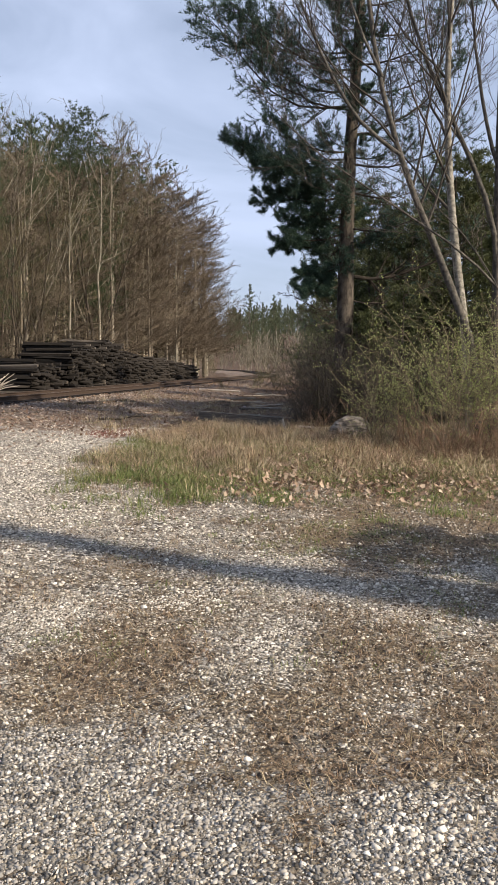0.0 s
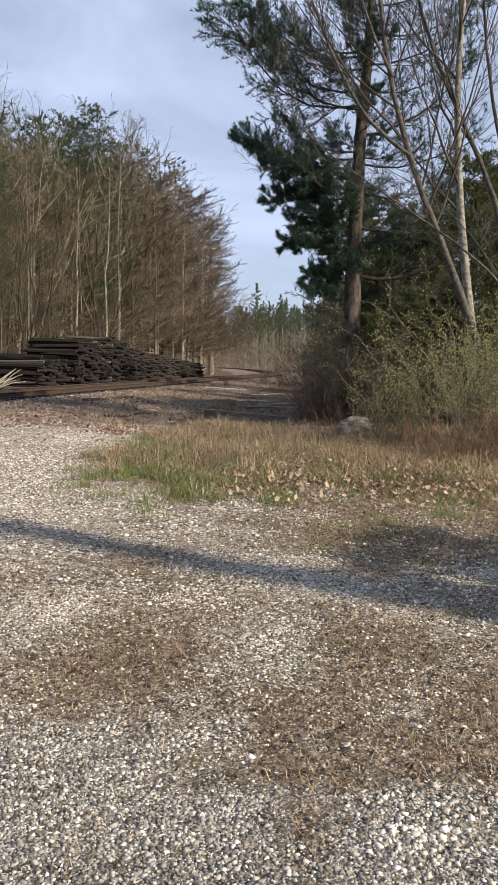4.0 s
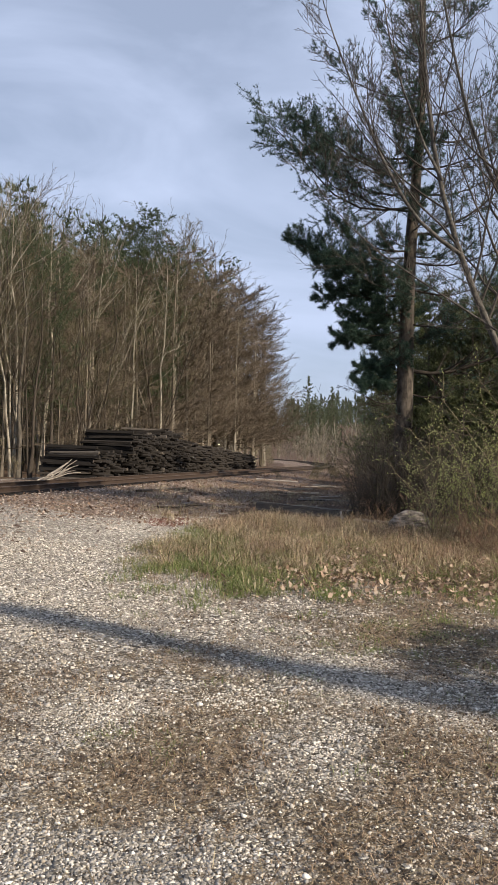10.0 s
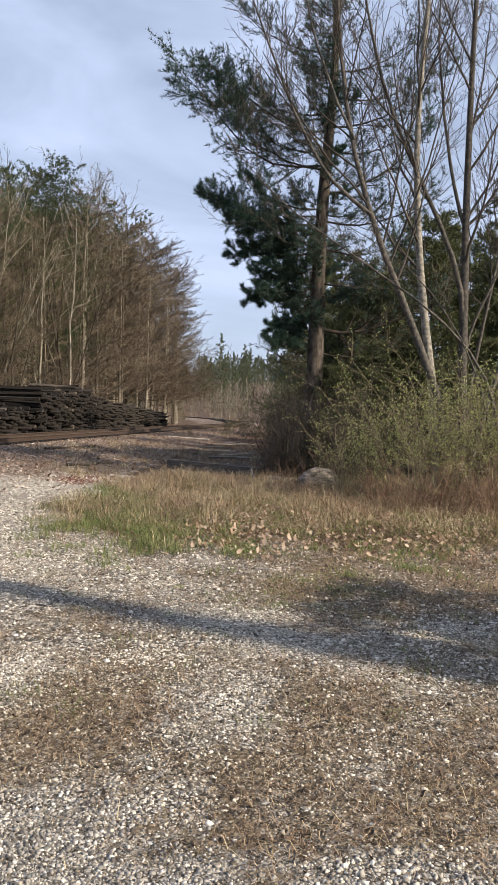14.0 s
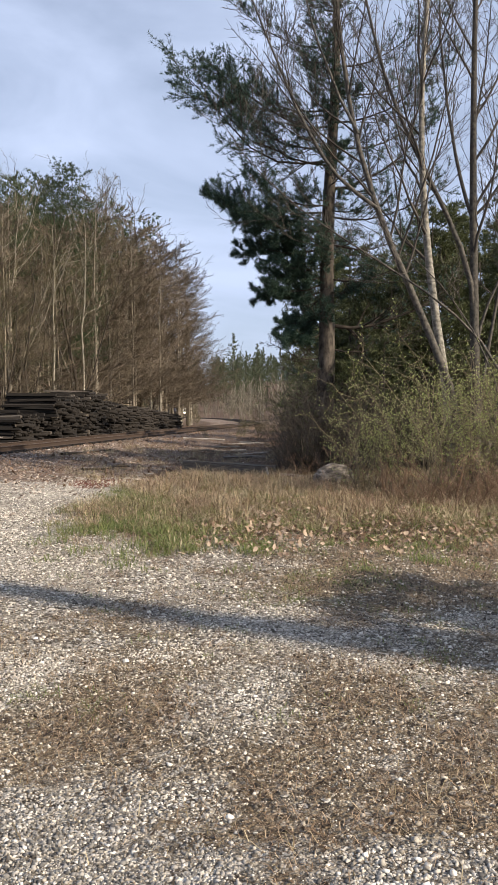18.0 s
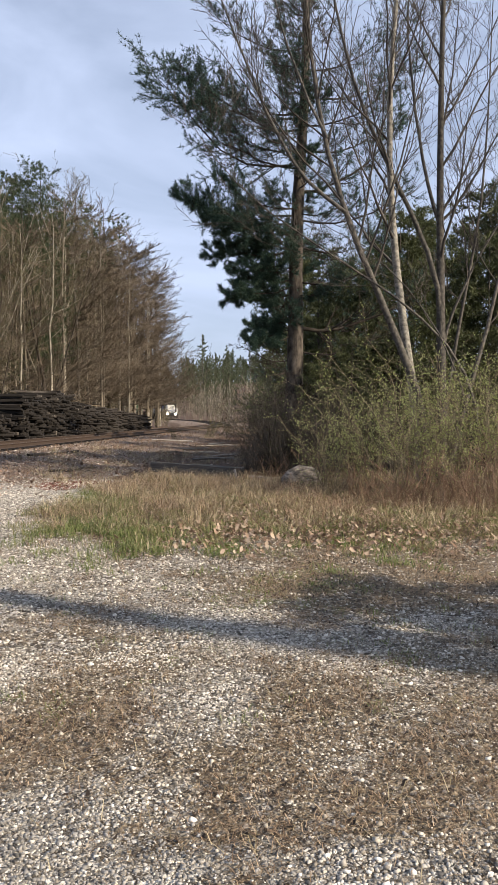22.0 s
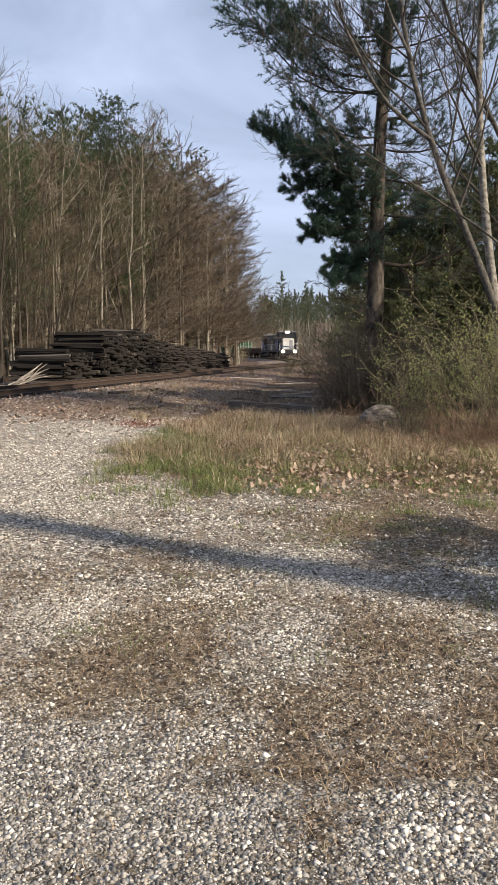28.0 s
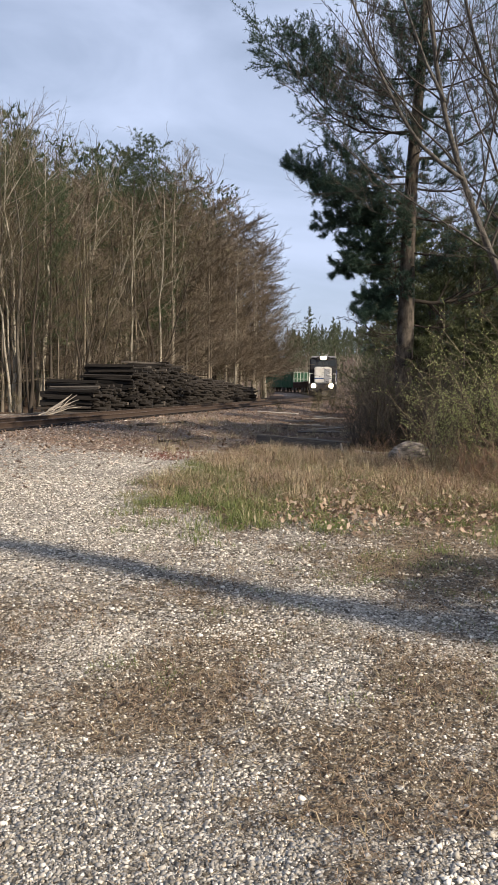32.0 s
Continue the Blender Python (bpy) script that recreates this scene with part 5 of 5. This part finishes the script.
def leaves(name, label, at, low, high, mat, lift=0.0):
    k = len(at)
    az, tilt = rng.uniform(0, 6.28, k), rng.normal(size=(k, 2)) * 0.5
    size = rng.uniform(low, high, k)
    loc = np.array([[-1, -0.5, 0.25], [0, -0.65, 0], [1.1, 0, 0.3], [0, 0.65, 0], [-1, 0.5, 0.3], [-0.1, 0, -0.15]])
    v = loc[None] * size[:, None, None] * rng.uniform(0.7, 1.3, (k, 6, 1))
    c, s = np.cos(az)[:, None], np.sin(az)[:, None]
    x, y, z = v[..., 0], v[..., 1], v[..., 2]
    v = np.stack([x * c - y * s, x * s + y * c, z + tilt[:, :1] * x + tilt[:, 1:] * y], -1) + at[:, None] + [0, 0, min(0.03, high)] + lift * rng.random((k, 1, 1)) * [0, 0, 1]
    tri = np.array([[0, 1, 5], [1, 2, 5], [2, 3, 5], [3, 4, 5], [4, 0, 5]])
    t = tri[None] + (np.arange(k) * 6)[:, None, None]
    tagged(part(name, tri_mesh(name, v.reshape(-1, 3), t.reshape(-1, 3)), mat), label, "leaves", kind="stuff")


def litter():
    at = scatter(34000, -1.2, 8, 8.6, 17.5, lambda x, y: 0.36 * np.exp(-(((x - 1.0) / 1.0) ** 2 + ((y - 10.3) / 1.4) ** 2)) + 0.3 * smooth(1.5, 2.5, x) * np.exp(-(((y - 9.9) / 1.2) ** 2)) * (0.5 + 0.5 * np.sin(3.3 * x) * np.sin(4.1 * y)) + 0.2 * grass_zone(x, y + 0.8) * smooth(16.5, 13, y) * smooth(-0.6, 0.4, x))
    leaves("dead_leaves", "curled brown fallen leaves in the grass", at, 0.012, 0.036, LEAF, 0.10)
    at = scatter(20000, -2.2, 3.2, 2.3, 9.0, lambda x, y: wedge(x, y) * np.clip(1.3 * soil(x, y) - 0.4 + 0.9 * np.exp(-(((x - 0.3) / 0.14) ** 2 + ((y - 3.56) / 0.25) ** 2)), 0.02, 1) * (1 - 0.8 * grey_zone(x, y)))
    leaves("soil_scraps", "small dark scraps of bark and leaf on the bare soil", at, 0.004, 0.013, SCRAP, -0.015)
    at = scatter(26000, -8, 9, 17, 90, lambda x, y: (x > -0.38 * y - 1) * (x - track_x(y) > 1.2) * (x - track_x(y) < 14) * 0.8)
    leaves("leaf_litter", "brown leaf litter and bark scraps on the dark ground", at, 0.015, 0.045, STEM_RED)


rough_grass()
gravel()
litter()


def stick(name, label, category, a, b, r, mat, bend=0.05, sides=7, group=""):
    s = np.linspace(0, 1, 6)
    p = np.array(a)[None] * (1 - s)[:, None] + np.array(b)[None] * s[:, None]
    p[1:-1] += rng.normal(size=(4, 3)) * bend * np.linalg.norm(np.subtract(b, a)) * [1, 1, 0.3] * 0.5
    p = p - np.array(a)
    ob = part(name, tri_mesh(name, *tubes(p[None], (r * (1 - 0.4 * s))[None], sides), True), mat)
    ob.matrix_world = pose(*a)
    return tagged(ob, label, category, group=group)


def clutter():
    bm = boxed(-1.45, 1.45, -0.15, 0.15, -0.13, 0.13, 0.025)
    bmesh.ops.subdivide_edges(bm, edges=[e for e in bm.edges if e.calc_length() > 2], cuts=8)
    for v in bm.verts:
        v.co += Vector((0, noise.noise(v.co * 2.1) * 0.03, noise.noise(v.co * 1.7 + Vector((5, 0, 0))) * 0.03))
    beam = part("fallen_beam", bm, WEATHERED)
    beam.matrix_world = pose(0.35, 21.6, float(land(0.35, 21.6)) + 0.13, 0, 1.5, -32)
    tagged(beam, "dark weathered timber beam lying beyond the grass", "beam")
    z = lambda x, y, up: (x, y, float(land(x, y)) + up)
    stick("fallen_branch", "pale fallen branch at the edge of the grass", "branch", z(1.5, 18.9, 0.14), z(2.5, 18.4, 0.12), 0.035, BLEACHED)
    stick("stake", "short broken wooden stake in the grass", "stake", z(1.25, 19.2, 0), z(1.18, 19.2, 0.32), 0.035, BLEACHED, 0.01)
    stick("dark_pole", "dark pole lying on the ballast", "pole", z(-5.0, 26.3, 0.04), z(-3.9, 30.0, 0.05), 0.06, BARK_DARK, 0.02)
    stick("dark_branch", "dark dead branch on the stony ground", "branch", z(-3.6, 21.8, 0.04), z(-2.5, 23.2, 0.05), 0.035, BARK_DARK, 0.12)
    heap = tagged(new("dead_branches"), "heap of bleached dead branches beside the ties", "branch heap")
    heap.matrix_world = pose(*z(-10.2, 35.4, 0))
    for k in range(13):
        s = np.linspace(0, 1, 4)[:, None]
        end = np.array([rng.uniform(0.7, 1.7), rng.uniform(-0.4, 0.4), rng.uniform(0.15, 0.95)])
        line = (rng.normal(size=3) * [0.2, 0.2, 0.0] + [-0.6, 0, 0.05]) + end * s + rng.normal(size=(4, 3)) * 0.03
        part("branch", tri_mesh("branch", *tubes(line[None], (0.03 * (1 - 0.6 * s[:, 0]))[None], 5), True), BLEACHED, heap)
    for k in range(14):
        x, y = rng.uniform(-1.5, 3.0), rng.uniform(26, 44)
        bm = boxed(-rng.uniform(0.5, 1.3), rng.uniform(0.4, 1.2), -0.11, 0.11, -0.02, 0.03, 0.006)
        ob = part("board", bm, GREY_WOOD if k % 3 else BLEACHED)
        ob.matrix_world = pose(x, y, float(land(x, y)) + 0.03, rng.normal() * 3, rng.normal() * 2, rng.uniform(-30, 30))
        tagged(ob, "old grey board lying on the dark ground", "board", group="scattered boards")
    twigs = scatter(260, -6, 4, 18, 40, lambda x, y: (x > -0.38 * y) & (x - track_x(y) > 1.5))
    az, ln = rng.uniform(0, 6.28, len(twigs)), rng.uniform(0.15, 0.7, len(twigs))
    d = np.stack([np.cos(az), np.sin(az), rng.uniform(-0.05, 0.25, len(az))], 1) * ln[:, None]
    p = twigs[:, None] + d[:, None] * np.linspace(0, 1, 3)[None, :, None] + [0, 0, 0.02]
    tagged(part("fallen_twigs", tri_mesh("fallen_twigs", *tubes(p, np.full(p.shape[:2], 0.008), 3)), TWIG_TAN), "dark fallen twigs and bark on the ground", "twigs", kind="stuff")


clutter()


# ---------------------------------------------------------------- the train
def wheels(parent, xs, r=0.5):
    for y in xs:
        for side in (-1, 1):
            bm = bmesh.new()
            rod(bm, (side * 0.68, y, r), (side * 0.82, y, r), r, 20)
            rod(bm, (side * 0.66, y, r), (side * 0.70, y, r), r + 0.03, 20)
            part("wheel", bm, STEEL_DARK, parent)


def truck(parent, y, axles=(-1.1, 1.1), r=0.5):
    t = part("truck", boxed(-1.15, -0.95, y - 1.9, y + 1.9, 0.42, 0.86, 0.04), STEEL_DARK, parent)
    box(bm := bmesh.new(), 0.95, 1.15, y - 1.9, y + 1.9, 0.42, 0.86, 0.04)
    part("side_frame", bm, STEEL_DARK, t)
    part("bolster", boxed(-1.1, 1.1, y - 0.3, y + 0.3, 0.55, 0.95, 0.03), STEEL_DARK, t)
    wheels(t, [y + a for a in axles], r)


def locomotive(label, lamp):
    """Faces +y; its origin lies on the rail head under its middle."""
    loco = tagged(new("locomotive"), label, "locomotive")
    part("deck", boxed(-1.5, 1.5, -8.6, 8.6, 1.15, 1.5, 0.03), LOCO_BLACK, loco)
    part("fuel_tank", boxed(-1.25, 1.25, -2.2, 2.2, 0.35, 1.15, 0.1), STEEL_DARK, loco)
    part("long_hood", boxed(-0.95, 0.95, -8.0, 3.6, 1.5, 4.25, 0.14), LOCO_BLACK, loco)
    for k in range(4):
        part("radiator_fan", rod(bmesh.new(), (0, -7.0 + 1.5 * k, 4.22), (0, -7.0 + 1.5 * k, 4.42), 0.6, 18), LOCO_ROOF, loco)
    part("exhaust", boxed(-0.25, 0.25, -0.6, 0.2, 4.2, 4.5, 0.02), STEEL_DARK, loco)
    for side in (-1, 1):
        for k in range(7):
            part("hood_door", boxed(side * 0.95 - 0.015, side * 0.95 + 0.015, -7.3 + 1.45 * k, -6.1 + 1.45 * k, 1.7, 3.7, 0.01), LOCO_BLACK, loco)
    cab = part("cab", boxed(-1.5, 1.5, 3.6, 6.0, 1.5, 4.35, 0.1), LOCO_BLACK, loco)
    part("cab_roof", boxed(-1.45, 1.45, 3.5, 6.1, 4.35, 4.6, 0.12), LOCO_ROOF, loco)
    for x0, x1 in ((-1.35, -0.78), (-0.68, -0.06), (0.06, 0.68), (0.78, 1.35)):
        part("window", boxed(x0, x1, 5.99, 6.03, 3.45, 4.1, 0.01), GLASS, cab)
    for side in (-1, 1):
        part("side_panel", boxed(side * 1.5 - 0.03, side * 1.5 + 0.03, 3.7, 5.9, 1.7, 3.1, 0.01), LOCO_BLUE, cab)
        part("side_window", boxed(side * 1.5 - 0.02, side * 1.5 + 0.02, 4.2, 5.6, 3.3, 4.05, 0.01), GLASS, cab)
        part("mirror", boxed(side * 1.62 - 0.05, side * 1.62 + 0.05, 5.5, 5.9, 3.35, 3.75, 0.02), LOCO_BLACK, cab)
    nose = part("nose", boxed(-0.95, 0.95, 6.0, 7.6, 1.5, 3.35, 0.12), LOCO_WHITE, loco)
    part("nose_door", boxed(-0.75, -0.15, 7.59, 7.63, 1.6, 3.1, 0.01), LOCO_ROOF, nose)
    part("nose_stripe", boxed(-0.94, 0.94, 7.595, 7.615, 2.0, 2.12), LOCO_BLUE, nose)
    part("number_board", boxed(-0.7, 0.7, 6.05, 6.2, 4.18, 4.5, 0.02), LOCO_BLACK, loco)
    # lit faces widened beyond the real lamps to stand for their glow
    for x in (-0.16, 0.16):
        part("headlamp", rod(bmesh.new(), (x, 6.15, 4.36), (x, 6.26, 4.36), 0.19, 16), lamp, loco)
    pilot = part("pilot", boxed(-1.5, 1.5, 8.5, 8.75, 0.35, 1.5, 0.03), LOCO_BLACK, loco)
    bm = bmesh.new()
    vs = [bm.verts.new(c) for c in ((-1.45, 8.75, 0.15), (1.45, 8.75, 0.15), (1.45, 8.75, 0.75), (-1.45, 8.75, 0.75), (0, 9.25, 0.12), (0, 9.0, 0.72))]
    for f in ((0, 4, 5, 3), (4, 1, 2, 5), (0, 3, 2, 1), (3, 5, 2), (0, 1, 4)):
        bm.faces.new([vs[i] for i in f])
    part("plow", bm, STEEL_DARK, pilot)
    part("coupler", boxed(-0.15, 0.15, 8.7, 9.35, 0.78, 1.02, 0.04), STEEL_DARK, pilot)
    # also oversized, so that the disc takes in the lamp's flare
    for x in (-0.95, 0.95):
        part("ditch_light", rod(bmesh.new(), (x, 8.74, 1.25), (x, 8.86, 1.25), 0.25, 16), lamp, pilot)
    for side in (-1, 1):
        for k in range(4):
            part("step", boxed(side * 1.28 - 0.2, side * 1.28 + 0.2, 8.05 - 0.05 * k, 8.45, 0.45 + 0.28 * k, 0.49 + 0.28 * k), STEEL_BRIGHT, loco)
        bm = bmesh.new()
        for y in (7.0, 8.5):
            rod(bm, (side * 1.42, y, 1.5), (side * 1.42, y, 2.6), 0.022)
        rod(bm, (side * 1.42, 7.0, 2.58), (side * 1.42, 8.5, 2.58), 0.022)
        rod(bm, (side * 1.42, 8.5, 2.58), (side * 0.45, 8.6, 2.45), 0.022)
        rod(bm, (side * 1.46, 8.62, 0.45), (side * 1.46, 8.62, 2.3), 0.03)
        part("front_handrail", bm, GRAB, loco)
        bm = bmesh.new()
        for k in range(9):
            rod(bm, (side * 1.44, -8.3 + 1.4 * k, 1.5), (side * 1.44, -8.3 + 1.4 * k, 2.55), 0.02)
        rod(bm, (side * 1.44, -8.3, 2.55), (side * 1.44, 2.9, 2.55), 0.02)
        part("side_handrail", bm, GRAB, loco)
    part("horn", boxed(-0.5, -0.1, 4.6, 5.2, 4.6, 4.8, 0.03), STEEL_BRIGHT, loco)
    for y in (-5.6, 5.6):
        truck(loco, y, (-1.35, 0, 1.35))
    return loco


def gondola(label, high, body, rib, length=15.5):
    car = tagged(new("gondola_car"), label, "freight car", group="freight cars of the train")
    half = length / 2
    part("floor", boxed(-1.45, 1.45, -half, half, 1.0, 1.2, 0.02), body, car)
    for side in (-1, 1):
        wall = part("side_wall", boxed(side * 1.45 - 0.04, side * 1.45 + 0.04, -half, half, 1.2, high, 0.01), body, car)
        for k in range(13):
            y = -half + 0.3 + k * (length - 0.6) / 12
            part("rib", boxed(side * 1.54 - 0.05, side * 1.54 + 0.05, y - 0.06, y + 0.06, 0.9, high - 0.05, 0.01), body, wall)
        part("top_chord", boxed(side * 1.5 - 0.08, side * 1.5 + 0.08, -half, half, high - 0.12, high, 0.02), body, wall)
    for end in (-1, 1):
        wall = part("end_wall", boxed(-1.41, 1.41, end * half - 0.04, end * half + 0.04, 1.2, high, 0.01), body, car)
        for x in (-1.3, -0.65, 0, 0.65, 1.3):
            part("end_rib", boxed(x - 0.06, x + 0.06, end * half + (0.04 if end > 0 else -0.12), end * half + (0.12 if end > 0 else -0.04), 1.2, high, 0.01), rib, wall)
        for z in (high - 0.1, (high + 1.2) / 2):
            part("end_beam", boxed(-1.41, 1.41, end * half + (0.04 if end > 0 else -0.14), end * half + (0.14 if end > 0 else -0.04), z - 0.06, z + 0.06, 0.01), rib, wall)
        part("coupler", boxed(-0.14, 0.14, end * (half + 0.35) - 0.35, end * (half + 0.35) + 0.35, 0.78, 1.0, 0.03), STEEL_DARK, car)
    for y in (-half + 2.2, half - 2.2):
        truck(car, y, (-0.9, 0.9), 0.42)
    return car


LOW, HIGH = "low rust-brown gondola car behind the locomotives", "high green gondola car with pale end ribs"
# each vehicle, how far its middle is behind the train's front, and whether it runs backwards
TRAIN = [(locomotive("dark diesel locomotive with a white nose and lit headlamps", LAMP), 9.3, 0), (locomotive("second dark diesel locomotive coupled back to back, lamps off", STEEL_BRIGHT), 27.6, 180),
         (gondola(LOW, 2.0, CAR_RUST, CAR_RUST), 45.0, 0), (gondola(LOW, 2.0, CAR_RUST, CAR_RUST), 61.2, 0),
         (gondola(HIGH, 4.0, CAR_GREEN, CAR_RIB), 77.6, 0), (gondola(HIGH, 4.0, CAR_GREEN, CAR_RIB), 94.0, 0), (gondola(HIGH, 4.0, CAR_GREEN, CAR_RIB), 110.4, 0)]


def motions():
    """The train comes round the bend towards the camera at a steady pace."""
    y = np.linspace(20, 640, 12000)
    x = track_x(y)
    s = np.concatenate([[0], np.cumsum(np.hypot(np.diff(x), np.diff(y)))])
    front32 = np.interp(88.4, y, s)
    for vehicle, behind, turned in TRAIN:
        rows = []
        for t in range(0, 33):
            at = front32 + 10.4 * (32 - t) + behind
            a, b = np.interp([at - 4.5, at + 4.5], s, y)
            ax, bx = float(track_x(a)), float(track_x(b))
            head = math.degrees(math.atan2(-(ax - bx), a - b)) + turned
            lift = 0.052 * max(0.0, (a + b) / 2 - 260)
            rows.append((t, pose((ax + bx) / 2, (a + b) / 2, RAIL_Z + lift, 0, 0, head)))
        walk(vehicle, rows)


motions()
